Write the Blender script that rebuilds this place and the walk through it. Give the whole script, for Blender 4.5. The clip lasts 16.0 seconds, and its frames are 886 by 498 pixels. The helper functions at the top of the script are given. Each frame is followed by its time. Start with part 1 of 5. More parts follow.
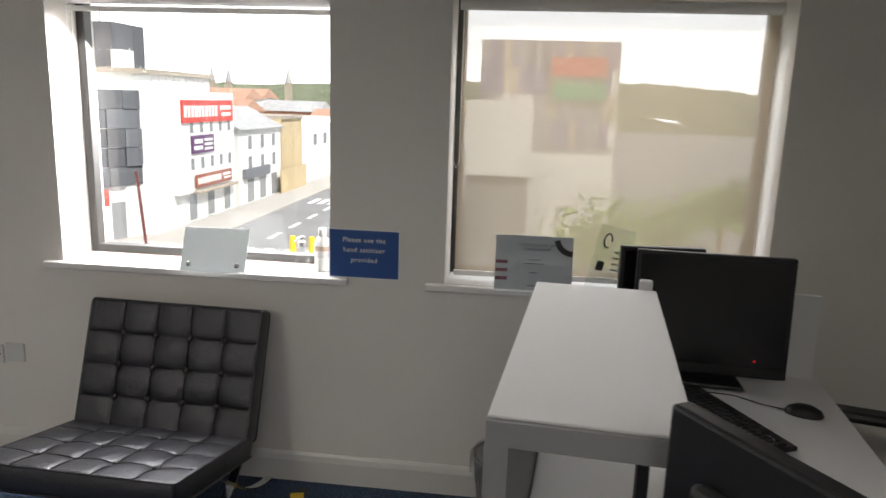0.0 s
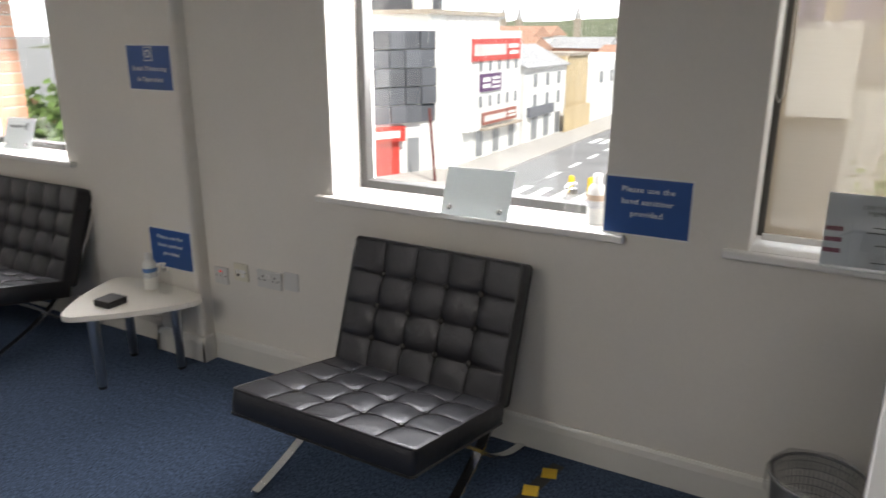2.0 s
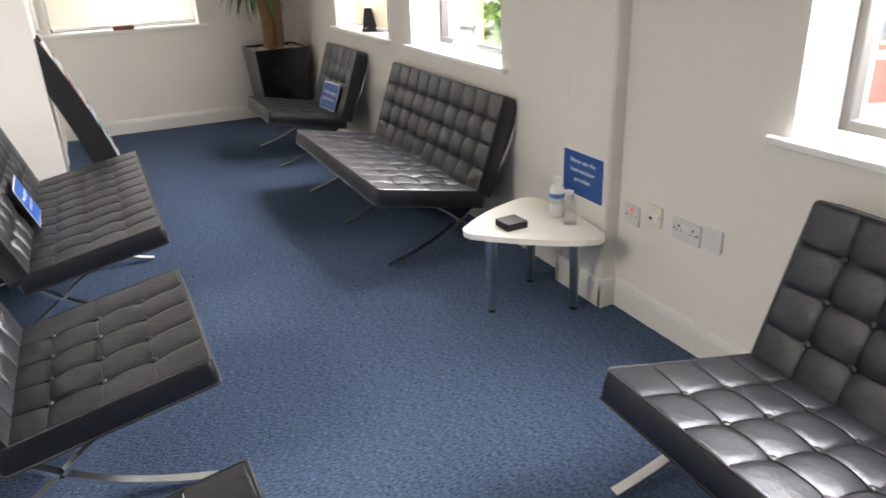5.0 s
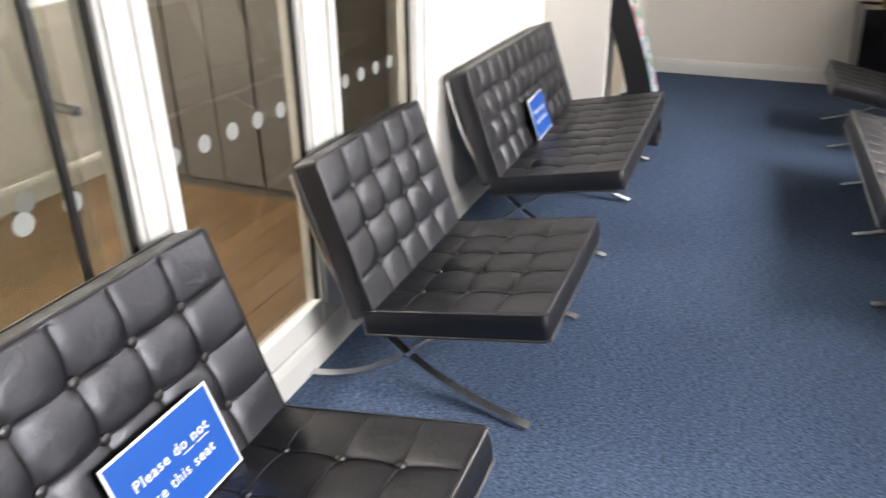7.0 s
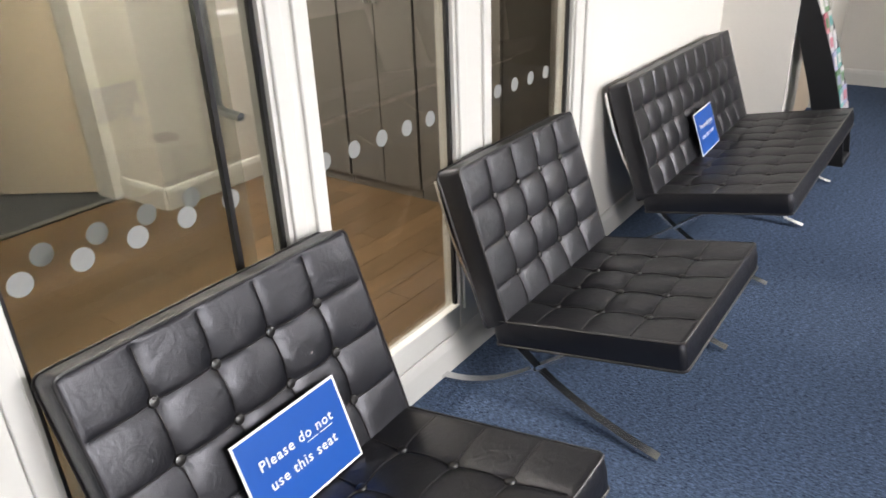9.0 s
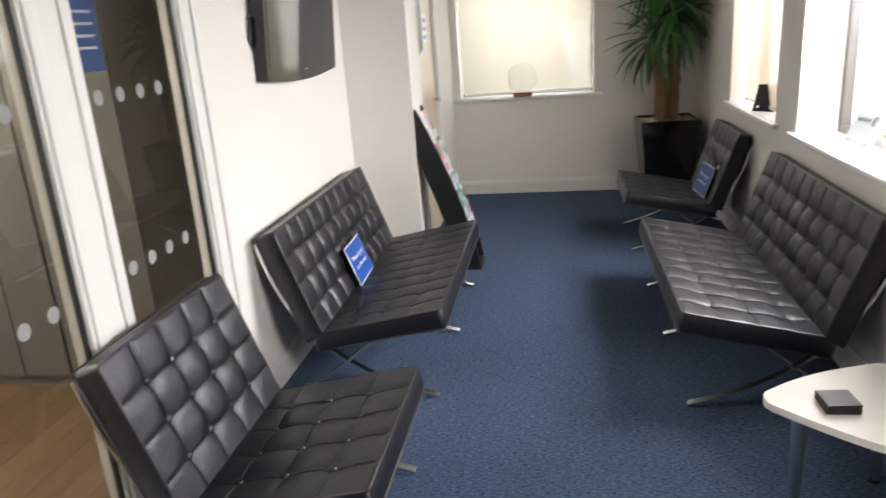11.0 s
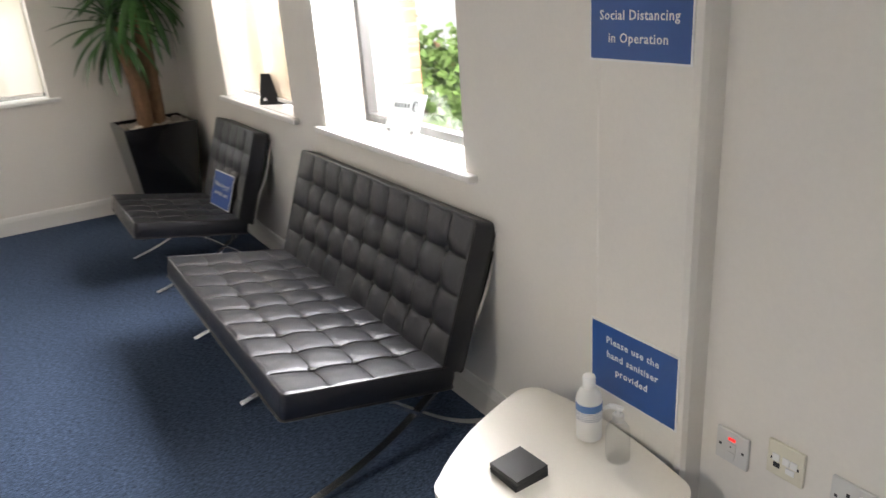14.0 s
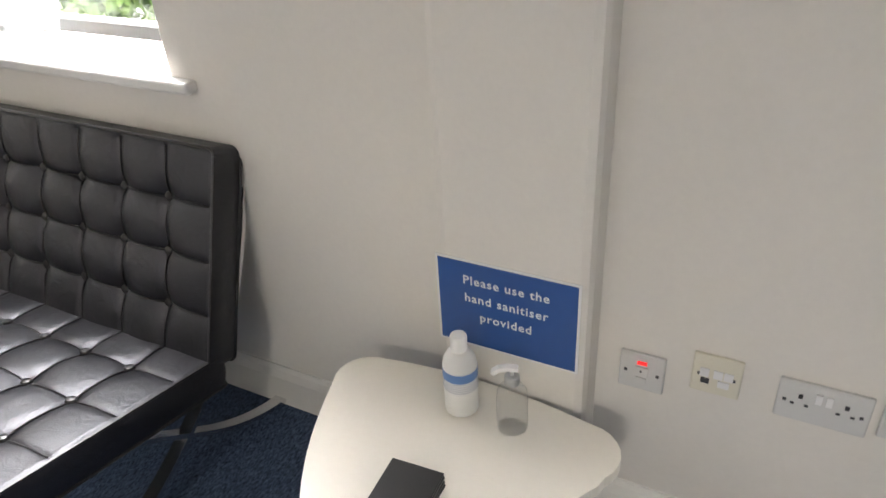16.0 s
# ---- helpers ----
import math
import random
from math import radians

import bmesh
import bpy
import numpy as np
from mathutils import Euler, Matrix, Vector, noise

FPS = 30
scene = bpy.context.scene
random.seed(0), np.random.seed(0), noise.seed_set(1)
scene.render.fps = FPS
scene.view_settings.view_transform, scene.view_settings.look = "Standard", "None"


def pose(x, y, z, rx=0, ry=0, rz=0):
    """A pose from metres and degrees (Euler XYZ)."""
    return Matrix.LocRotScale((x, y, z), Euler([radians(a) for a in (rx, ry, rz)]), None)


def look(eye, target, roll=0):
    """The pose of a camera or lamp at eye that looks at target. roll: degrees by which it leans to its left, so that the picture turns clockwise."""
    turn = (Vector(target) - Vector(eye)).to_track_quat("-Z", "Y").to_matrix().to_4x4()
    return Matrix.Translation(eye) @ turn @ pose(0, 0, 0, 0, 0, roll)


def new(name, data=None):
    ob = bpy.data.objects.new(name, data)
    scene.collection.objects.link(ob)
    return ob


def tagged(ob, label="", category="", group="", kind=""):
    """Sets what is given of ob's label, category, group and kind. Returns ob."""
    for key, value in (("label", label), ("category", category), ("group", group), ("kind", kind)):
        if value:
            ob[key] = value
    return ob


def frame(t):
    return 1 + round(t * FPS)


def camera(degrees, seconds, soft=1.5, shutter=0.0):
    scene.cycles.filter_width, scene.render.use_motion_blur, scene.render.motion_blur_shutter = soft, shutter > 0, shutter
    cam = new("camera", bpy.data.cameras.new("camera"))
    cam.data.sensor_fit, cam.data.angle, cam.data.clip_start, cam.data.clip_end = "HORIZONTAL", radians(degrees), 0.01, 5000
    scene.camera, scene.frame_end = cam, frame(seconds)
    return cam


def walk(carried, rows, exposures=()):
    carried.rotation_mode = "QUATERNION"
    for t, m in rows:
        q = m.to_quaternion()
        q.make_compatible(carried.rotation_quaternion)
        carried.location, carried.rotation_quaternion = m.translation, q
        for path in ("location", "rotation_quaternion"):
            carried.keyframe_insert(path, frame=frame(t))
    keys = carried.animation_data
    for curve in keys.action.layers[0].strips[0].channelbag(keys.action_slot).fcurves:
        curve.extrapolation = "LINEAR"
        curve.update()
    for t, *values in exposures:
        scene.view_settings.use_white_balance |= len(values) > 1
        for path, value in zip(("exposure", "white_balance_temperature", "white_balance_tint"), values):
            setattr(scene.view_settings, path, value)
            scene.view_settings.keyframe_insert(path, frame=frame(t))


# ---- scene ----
cam = camera(63.3, 16.0, shutter=0.35)
PATH = [
    (0, (0.492, 0.081, 1.633), (0.263, 2.026, 1.227), 1.8),
    (0.5, (0.45, 0.233, 1.606), (0.13, 2.158, 1.168), 1.2),
    (1, (0.412, 0.329, 1.588), (-0.004, 2.226, 1.111), 0.8),
    (1.5, (0.38, 0.399, 1.572), (-0.255, 2.222, 1.048), 0.4),
    (2, (0.388, 0.482, 1.577), (-0.543, 2.155, 0.998), 0.0),
    (2.5, (0.405, 0.549, 1.567), (-0.738, 2.067, 0.943), -0.4),
    (3, (0.41, 0.576, 1.543), (-0.893, 1.938, 0.877), -1.1),
    (3.5, (0.374, 0.603, 1.523), (-1.032, 1.837, 0.815), -1.7),
    (3.7, (0.341, 0.634, 1.514), (-1.096, 1.821, 0.789), -2.0),
    (5.8, (-0.11, 1.196, 1.495), (-1.89, 1.574, 0.666), -1.6),
    (6, (-0.127, 1.257, 1.485), (-1.921, 1.505, 0.637), -1.5),
    (6.5, (-0.178, 1.364, 1.485), (-1.969, 1.167, 0.616), -1.1),
    (7, (-0.197, 1.469, 1.475), (-1.859, 0.793, 0.591), -0.3),
    (7.5, (-0.206, 1.5, 1.461), (-1.692, 0.507, 0.563), -0.7),
    (8, (-0.216, 1.513, 1.458), (-1.61, 0.407, 0.546), -1.4),
    (8.2, (-0.214, 1.51, 1.461), (-1.605, 0.398, 0.55), -1.5),
    (10.3, (-0.294, 1.574, 1.562), (-2.043, 0.874, 0.89), -4.3),
    (10.5, (-0.295, 1.576, 1.569), (-2.093, 0.985, 0.924), -4.3),
    (11, (-0.32, 1.607, 1.584), (-2.203, 1.282, 0.993), -4.1),
    (11.5, (-0.342, 1.604, 1.58), (-2.261, 1.543, 1.019), -3.6),
    (12, (-0.388, 1.554, 1.573), (-2.304, 1.737, 1.029), -3.2),
    (12.5, (-0.496, 1.519, 1.568), (-2.384, 1.898, 1.031), -2.8),
    (13, (-0.721, 1.535, 1.551), (-2.572, 2.053, 0.999), -2.8),
    (13.5, (-0.999, 1.568, 1.525), (-2.769, 2.266, 0.91), -3.9),
    (14, (-1.288, 1.58, 1.52), (-2.895, 2.539, 0.814), -4.3),
    (14.5, (-1.522, 1.637, 1.482), (-2.98, 2.764, 0.705), -3.2),
    (15, (-1.689, 1.702, 1.468), (-2.951, 2.998, 0.616), -2.2),
    (15.5, (-1.846, 1.739, 1.44), (-2.858, 3.167, 0.471), -3.3),
    (16, (-1.969, 1.76, 1.39), (-2.798, 3.246, 0.339), -3.7),
]
EXPOSURES = [(0, 0.4), (1, 0.25), (2, 0.40), (3.5, 0.95), (6, 1.55), (7, 1.4), (8.2, 1.1), (10.5, 1.0), (12, 0.95), (13, 1.05), (14.5, 1.35), (16, 1.35)]
walk(cam, [(t, look(eye, target, roll)) for t, eye, target, roll in PATH], EXPOSURES)

# ---- world and light ----
world = bpy.data.worlds.new("sky")
scene.world = world
world.use_nodes = True
wn = world.node_tree
sky = wn.nodes.new("ShaderNodeTexSky")
sky.sky_type, sky.sun_disc = "NISHITA", False
sky.sun_elevation, sky.sun_rotation, sky.air_density, sky.dust_density = radians(48), radians(200), 1.2, 3.0
wn.links.new(sky.outputs[0], wn.nodes["Background"].inputs[0])
wn.nodes["Background"].inputs[1].default_value = 0.15
sun_data = bpy.data.lights.new("sun", "SUN")
sun_data.energy, sun_data.angle, sun_data.color = 5.0, radians(2), (1, 0.95, 0.88)
sun = new("sun", sun_data)
sun.matrix_world = look((0, 0, 20), (-13, 9, 0))


SKYLIGHT = (1.0, 0.968, 0.965)


def area_light(name, m, w, h, watts, color=(1.0, 0.972, 0.945)):
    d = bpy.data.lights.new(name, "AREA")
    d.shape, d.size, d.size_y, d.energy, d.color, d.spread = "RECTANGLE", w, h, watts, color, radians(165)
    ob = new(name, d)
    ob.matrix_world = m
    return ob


for cx, cz, watts in ((-0.876, 1.62, 56), (-3.8, 1.62, 54)):
    area_light("daylight", pose(cx, 3.34, cz, -37, 0, 0), 1.1, 1.0, watts, SKYLIGHT)
for cx, watts in ((0.79, 5.0), (-5.35, 20)):
    area_light("daylight", pose(cx, 3.34, 1.62, -37, 0, 0), 1.1, 1.0, watts, SKYLIGHT)
area_light("daylight", pose(-7.64, 1.31, 1.52, 70, 0, -90), 1.1, 1.0, 9)
# Two unseen overhead lamps, added as fill for the walls and desk.
area_light("corridor_light", pose(-1.8, -1.5, 2.55, 0, 0, 0), 1.2, 0.6, 56, (1, 0.93, 0.84))
area_light("reception_light", pose(0.7, -0.9, 2.55, 0, 0, 0), 1.2, 0.6, 18, (1, 0.95, 0.87))

# ---- materials ----


def mat(name, color, rough=0.5, metal=0.0, vary=0.06, scale=6.0, fine=120.0, bump=0.05, spread=0.0, trans=0.0, coat=0.0, stretch=(1, 1, 1)):
    """Paint-like surface: two scales of noise in colour and relief."""
    m = bpy.data.materials.new(name)
    m.use_nodes = True
    n, k = m.node_tree.nodes, m.node_tree.links
    b = n["Principled BSDF"]
    b.inputs["Roughness"].default_value, b.inputs["Metallic"].default_value = rough, metal
    b.inputs["Transmission Weight"].default_value = trans
    b.inputs["Coat Weight"].default_value = coat
    co = n.new("ShaderNodeTexCoord")
    mp = n.new("ShaderNodeMapping")
    mp.inputs["Scale"].default_value = stretch
    k.new(co.outputs["Object"], mp.inputs[0])
    big, small = n.new("ShaderNodeTexNoise"), n.new("ShaderNodeTexNoise")
    big.inputs["Scale"].default_value, small.inputs["Scale"].default_value = scale, fine
    big.inputs["Detail"].default_value = small.inputs["Detail"].default_value = 4
    for t in (big, small):
        k.new(mp.outputs[0], t.inputs["Vector"])
    add = n.new("ShaderNodeMath")
    add.operation = "ADD"
    k.new(big.outputs[0], add.inputs[0]), k.new(small.outputs[0], add.inputs[1])
    val = n.new("ShaderNodeMapRange")
    val.inputs["From Min"].default_value, val.inputs["From Max"].default_value = 0.6, 1.4
    val.inputs["To Min"].default_value, val.inputs["To Max"].default_value = 1 - vary, 1 + vary
    k.new(add.outputs[0], val.inputs["Value"])
    hsv = n.new("ShaderNodeHueSaturation")
    hsv.inputs["Color"].default_value = (*color, 1)
    k.new(val.outputs[0], hsv.inputs["Value"])
    k.new(hsv.outputs[0], b.inputs["Base Color"])
    if spread:
        oi = n.new("ShaderNodeObjectInfo")
        r = n.new("ShaderNodeMapRange")
        r.inputs["To Min"].default_value, r.inputs["To Max"].default_value = 1 - spread, 1 + spread
        k.new(oi.outputs["Random"], r.inputs["Value"])
        mul = n.new("ShaderNodeMath")
        mul.operation = "MULTIPLY"
        k.new(val.outputs[0], mul.inputs[0]), k.new(r.outputs[0], mul.inputs[1])
        k.new(mul.outputs[0], hsv.inputs["Value"])
    if bump:
        bp = n.new("ShaderNodeBump")
        bp.inputs["Strength"].default_value, bp.inputs["Distance"].default_value = bump, 0.01
        k.new(small.outputs[0], bp.inputs["Height"])
        k.new(bp.outputs[0], b.inputs["Normal"])
    return m


def leather():
    m = mat("black_leather", (0.0030, 0.0032, 0.0048), 0.36, 0, 0.25, 9, 380, 0.10)
    n, k = m.node_tree.nodes, m.node_tree.links
    b = n["Principled BSDF"]
    b.inputs["Specular IOR Level"].default_value = 0.80
    b.inputs["Specular Tint"].default_value = (0.92, 0.92, 1.0, 1)
    vo = n.new("ShaderNodeTexVoronoi")
    vo.inputs["Scale"].default_value = 420
    co = n.new("ShaderNodeTexCoord")
    k.new(co.outputs["Object"], vo.inputs["Vector"])
    cr = n.new("ShaderNodeTexNoise")
    cr.inputs["Scale"].default_value, cr.inputs["Detail"].default_value, cr.inputs["Distortion"].default_value = 26, 3, 1.2
    k.new(co.outputs["Object"], cr.inputs["Vector"])
    b1, b2 = n.new("ShaderNodeBump"), n.new("ShaderNodeBump")
    b1.inputs["Strength"].default_value, b1.inputs["Distance"].default_value = 0.10, 0.004
    b2.inputs["Strength"].default_value, b2.inputs["Distance"].default_value = 0.16, 0.012
    k.new(vo.outputs["Distance"], b1.inputs["Height"])
    k.new(cr.outputs[0], b2.inputs["Height"])
    k.new(b2.outputs[0], b1.inputs["Normal"])
    k.new(b1.outputs[0], b.inputs["Normal"])
    mr = n.new("ShaderNodeMapRange")
    mr.inputs["To Min"].default_value, mr.inputs["To Max"].default_value = 0.36, 0.47
    k.new(cr.outputs[0], mr.inputs["Value"])
    k.new(mr.outputs[0], b.inputs["Roughness"])
    return m


def glass(name, tint=(1, 1, 1), gloss=0.08, rough=0.0):
    """Thin pane: clear, with a mirror film that grows at grazing angles."""
    m = bpy.data.materials.new(name)
    m.use_nodes = True
    n, k = m.node_tree.nodes, m.node_tree.links
    n.remove(n["Principled BSDF"])
    tr, gl, mx, fr = n.new("ShaderNodeBsdfTransparent"), n.new("ShaderNodeBsdfGlossy"), n.new("ShaderNodeMixShader"), n.new("ShaderNodeLayerWeight")
    tr.inputs[0].default_value = (*tint, 1)
    gl.inputs["Roughness"].default_value = rough
    fr.inputs["Blend"].default_value = 0.5
    pw, mu = n.new("ShaderNodeMath"), n.new("ShaderNodeMath")
    pw.operation, pw.inputs[1].default_value = "POWER", 4.5
    mu.operation, mu.inputs[1].default_value, mu.inputs[2].default_value = "MULTIPLY_ADD", 0.75, gloss
    mu.use_clamp = True
    k.new(fr.outputs["Facing"], pw.inputs[0]), k.new(pw.outputs[0], mu.inputs[0]), k.new(mu.outputs[0], mx.inputs[0])
    k.new(tr.outputs[0], mx.inputs[1]), k.new(gl.outputs[0], mx.inputs[2])
    k.new(mx.outputs[0], n["Material Output"].inputs[0])
    return m


def blind_cloth(cloth, light):
    """Open-weave sun screen: part diffuse cloth, part see-through holes."""
    m = bpy.data.materials.new("screen_cloth")
    m.use_nodes = True
    n, k = m.node_tree.nodes, m.node_tree.links
    n.remove(n["Principled BSDF"])
    tr, di, tl = n.new("ShaderNodeBsdfTransparent"), n.new("ShaderNodeBsdfDiffuse"), n.new("ShaderNodeBsdfTranslucent")
    di.inputs[0].default_value, tl.inputs[0].default_value = cloth, light
    co, wv = n.new("ShaderNodeTexCoord"), n.new("ShaderNodeTexNoise")
    wv.inputs["Scale"].default_value = 60
    mp = n.new("ShaderNodeMapping")
    mp.inputs["Scale"].default_value = (0.15, 1, 4)
    k.new(co.outputs["Object"], mp.inputs[0]), k.new(mp.outputs[0], wv.inputs["Vector"])
    m1, m2 = n.new("ShaderNodeMixShader"), n.new("ShaderNodeMixShader")
    m1.inputs[0].default_value = 0.55
    k.new(di.outputs[0], m1.inputs[1]), k.new(tl.outputs[0], m1.inputs[2])
    hole = n.new("ShaderNodeMapRange")
    hole.inputs["To Min"].default_value, hole.inputs["To Max"].default_value = 0.25, 0.30
    k.new(wv.outputs[0], hole.inputs["Value"])
    k.new(hole.outputs[0], m2.inputs[0])
    k.new(m1.outputs[0], m2.inputs[1]), k.new(tr.outputs[0], m2.inputs[2])
    k.new(m2.outputs[0], n["Material Output"].inputs[0])
    return m


def carpet_mat():
    """Looped pile: flecks drawn out along the rows of loops, over broad faint wear."""
    m = mat("blue_carpet", (0.061, 0.087, 0.142), 0.95, 0, 0.16, 1.2, 30, 0.0)
    n, k = m.node_tree.nodes, m.node_tree.links
    b = n["Principled BSDF"]
    b.inputs["Diffuse Roughness"].default_value, b.inputs["Specular IOR Level"].default_value = 1.0, 0.06
    co, mp = n.new("ShaderNodeTexCoord"), n.new("ShaderNodeMapping")
    mp.inputs["Scale"].default_value = (1.0, 0.42, 1.0)
    k.new(co.outputs["Object"], mp.inputs[0])
    vo, fl = n.new("ShaderNodeTexVoronoi"), n.new("ShaderNodeTexNoise")
    vo.inputs["Scale"].default_value = 230
    fl.inputs["Scale"].default_value, fl.inputs["Detail"].default_value, fl.inputs["Roughness"].default_value = 135, 3, 0.7
    for t in (vo, fl):
        k.new(mp.outputs[0], t.inputs["Vector"])
    bw = n.new("ShaderNodeMapRange")
    bw.inputs["From Min"].default_value, bw.inputs["From Max"].default_value = 0.32, 0.68
    bw.inputs["To Min"].default_value, bw.inputs["To Max"].default_value = 0.38, 1.62
    k.new(fl.outputs[0], bw.inputs["Value"])
    hs = n.new("ShaderNodeHueSaturation")
    base = b.inputs["Base Color"].links[0].from_socket
    k.new(base, hs.inputs["Color"]), k.new(bw.outputs[0], hs.inputs["Value"])
    k.new(hs.outputs[0], b.inputs["Base Color"])
    bp = n.new("ShaderNodeBump")
    bp.inputs["Strength"].default_value, bp.inputs["Distance"].default_value = 0.8, 0.006
    k.new(vo.outputs["Distance"], bp.inputs["Height"])
    k.new(bp.outputs[0], b.inputs["Normal"])
    return m


def glow(name, color, strength):
    m = bpy.data.materials.new(name)
    m.use_nodes = True
    b = m.node_tree.nodes["Principled BSDF"]
    b.inputs["Base Color"].default_value = (*color, 1)
    b.inputs["Emission Color"].default_value, b.inputs["Emission Strength"].default_value = (*color, 1), strength
    return m


WALL = mat("white_wall_paint", (0.75, 0.722, 0.678), 0.75, 0, 0.025, 1.2, 90, 0.04)
GLOSSW = mat("white_gloss_paint", (0.72, 0.71, 0.68), 0.35, 0, 0.02, 3, 60, 0.02)
SILL = mat("white_sill_board", (0.82, 0.81, 0.79), 0.3, 0, 0.02, 2, 70, 0.01)
CEIL = mat("ceiling_tile", (0.64, 0.63, 0.61), 0.9, 0, 0.03, 2, 150, 0.1)
CARPET = carpet_mat()
DARKCARPET = mat("charcoal_carpet", (0.035, 0.037, 0.04), 0.95, 0, 0.3, 2, 200, 0.3)
WOOD = mat("oak_floor_plank", (0.135, 0.082, 0.040), 0.42, 0, 0.40, 3.0, 30, 0.03, spread=0.22, stretch=(1.2, 14, 1))
LEATHER = leather()
PIPING = mat("leather_piping", (0.020, 0.019, 0.021), 0.34, 0, 0.1, 20, 200, 0.02)
BUTTON = mat("leather_button", (0.009, 0.0085, 0.0085), 0.34, 0, 0.1, 20, 200, 0.02)
CHROME = mat("chrome", (0.74, 0.74, 0.75), 0.24, 1, 0.05, 4, 60, 0.01)
STEEL = mat("brushed_steel", (0.48, 0.50, 0.53), 0.32, 1, 0.06, 4, 200, 0.02)
GREYALU = mat("grey_window_frame", (0.07, 0.068, 0.066), 0.45, 0.2, 0.06, 4, 100, 0.02)
LAMINATE = mat("white_laminate", (0.72, 0.72, 0.72), 0.4, 0, 0.02, 2, 80, 0.015)
GREYLAM = mat("grey_desk_edge", (0.27, 0.27, 0.275), 0.5, 0, 0.04, 3, 90, 0.02)
TABLETOP = mat("cream_table_laminate", (0.78, 0.75, 0.68), 0.32, 0, 0.02, 2, 90, 0.01)
BLACKP = mat("black_plastic", (0.012, 0.012, 0.013), 0.42, 0, 0.2, 10, 200, 0.06)
SCREEN = mat("dark_screen", (0.006, 0.006, 0.007), 0.22, 0, 0.1, 2, 50, 0.0)
TVSCREEN = mat("glossy_tv_screen", (0.008, 0.008, 0.009), 0.06, 0, 0.1, 2, 50, 0.0)
BLUE = mat("blue_print", (0.022, 0.085, 0.30), 0.35, 0, 0.04, 3, 60, 0.01)
BRIGHTBLUE = mat("bright_blue_print", (0.011, 0.078, 0.35), 0.35, 0, 0.04, 3, 60, 0.01)
PAPER = mat("white_paper", (0.80, 0.80, 0.80), 0.5, 0, 0.02, 3, 80, 0.01)
PURPLEPAPER = mat("lilac_white_paper", (0.66, 0.66, 0.72), 0.4, 0, 0.03, 3, 80, 0.01)
INK = mat("dark_ink", (0.03, 0.03, 0.035), 0.6, 0, 0.1, 5, 80, 0.0)
MAROON = mat("maroon_ink", (0.22, 0.03, 0.08), 0.6, 0, 0.1, 5, 80, 0.0)
ACRYLIC = glass("clear_acrylic", (0.95, 0.97, 0.97), 0.07)
FROST = mat("frosted_acrylic", (0.60, 0.65, 0.66), 0.3, 0, 0.04, 3, 80, 0.0, trans=0.25)
PANE = glass("window_glass", (0.97, 0.98, 0.98), 0.04)
PARTGLASS = glass("partition_glass", (0.80, 0.805, 0.78), 0.065)
DOT = mat("frosted_dot", (0.24, 0.245, 0.24), 0.7, 0, 0.05, 10, 80, 0.0)
CLOTH = blind_cloth((0.60, 0.52, 0.42, 1), (0.40, 0.325, 0.235, 1))
CREAMCLOTH = blind_cloth((0.74, 0.70, 0.62, 1), (0.60, 0.55, 0.45, 1))
DOORWOOD = mat("beige_door", (0.60, 0.50, 0.38), 0.4, 0, 0.05, 2, 60, 0.02, stretch=(6, 6, 1))
GREYCAB = mat("dark_grey_cabinet", (0.12, 0.11, 0.10), 0.4, 0, 0.06, 3, 90, 0.02)
SOCKET = mat("white_socket_plastic", (0.63, 0.63, 0.62), 0.3, 0, 0.02, 6, 90, 0.0)
CREAMPLATE = mat("cream_socket_plastic", (0.72, 0.69, 0.58), 0.3, 0, 0.02, 6, 90, 0.0)
YELLOW = mat("yellow_tape", (0.80, 0.52, 0.03), 0.5, 0, 0.08, 20, 120, 0.03)
BLACKTAPE = mat("black_tape", (0.015, 0.015, 0.016), 0.5, 0, 0.2, 20, 120, 0.03)
POT = mat("black_planter_gloss", (0.010, 0.010, 0.012), 0.16, 0, 0.2, 3, 60, 0.01, coat=0.5)
PEBBLE = mat("pale_pebble", (0.42, 0.36, 0.30), 0.8, 0, 0.25, 12, 90, 0.1, spread=0.3)
BARK = mat("yucca_bark", (0.20, 0.115, 0.06), 0.85, 0, 0.45, 9, 60, 0.6, stretch=(3, 3, 0.7))
LEAF = mat("yucca_leaf", (0.060, 0.150, 0.040), 0.42, 0, 0.30, 5, 70, 0.05, spread=0.35)
BOTTLEW = mat("translucent_white_bottle", (0.84, 0.84, 0.82), 0.35, 0, 0.02, 5, 60, 0.0, trans=0.2)
CLEARB = glass("clear_bottle", (0.975, 0.98, 0.98), 0.06)
LABELBLUE = mat("blue_bottle_label", (0.10, 0.22, 0.50), 0.4, 0, 0.05, 8, 80, 0.0)
LABELINK = mat("label_ink", (0.25, 0.28, 0.36), 0.5, 0, 0.1, 8, 80, 0.0)
CAPGREY = mat("grey_pump_collar", (0.50, 0.50, 0.49), 0.35, 0, 0.04, 8, 80, 0.0)
LABELTAN = mat("tan_bottle_label", (0.52, 0.40, 0.30), 0.4, 0, 0.05, 8, 80, 0.0)
BINMESH = mat("dark_grey_wire", (0.22, 0.22, 0.225), 0.4, 0.6, 0.1, 8, 90, 0.0)
BAG = glass("clear_bin_bag", (0.94, 0.94, 0.94), 0.16, 0.25)
REDLED = glow("red_led", (0.85, 0.02, 0.02), 0.5)

# ---- mesh helpers ----


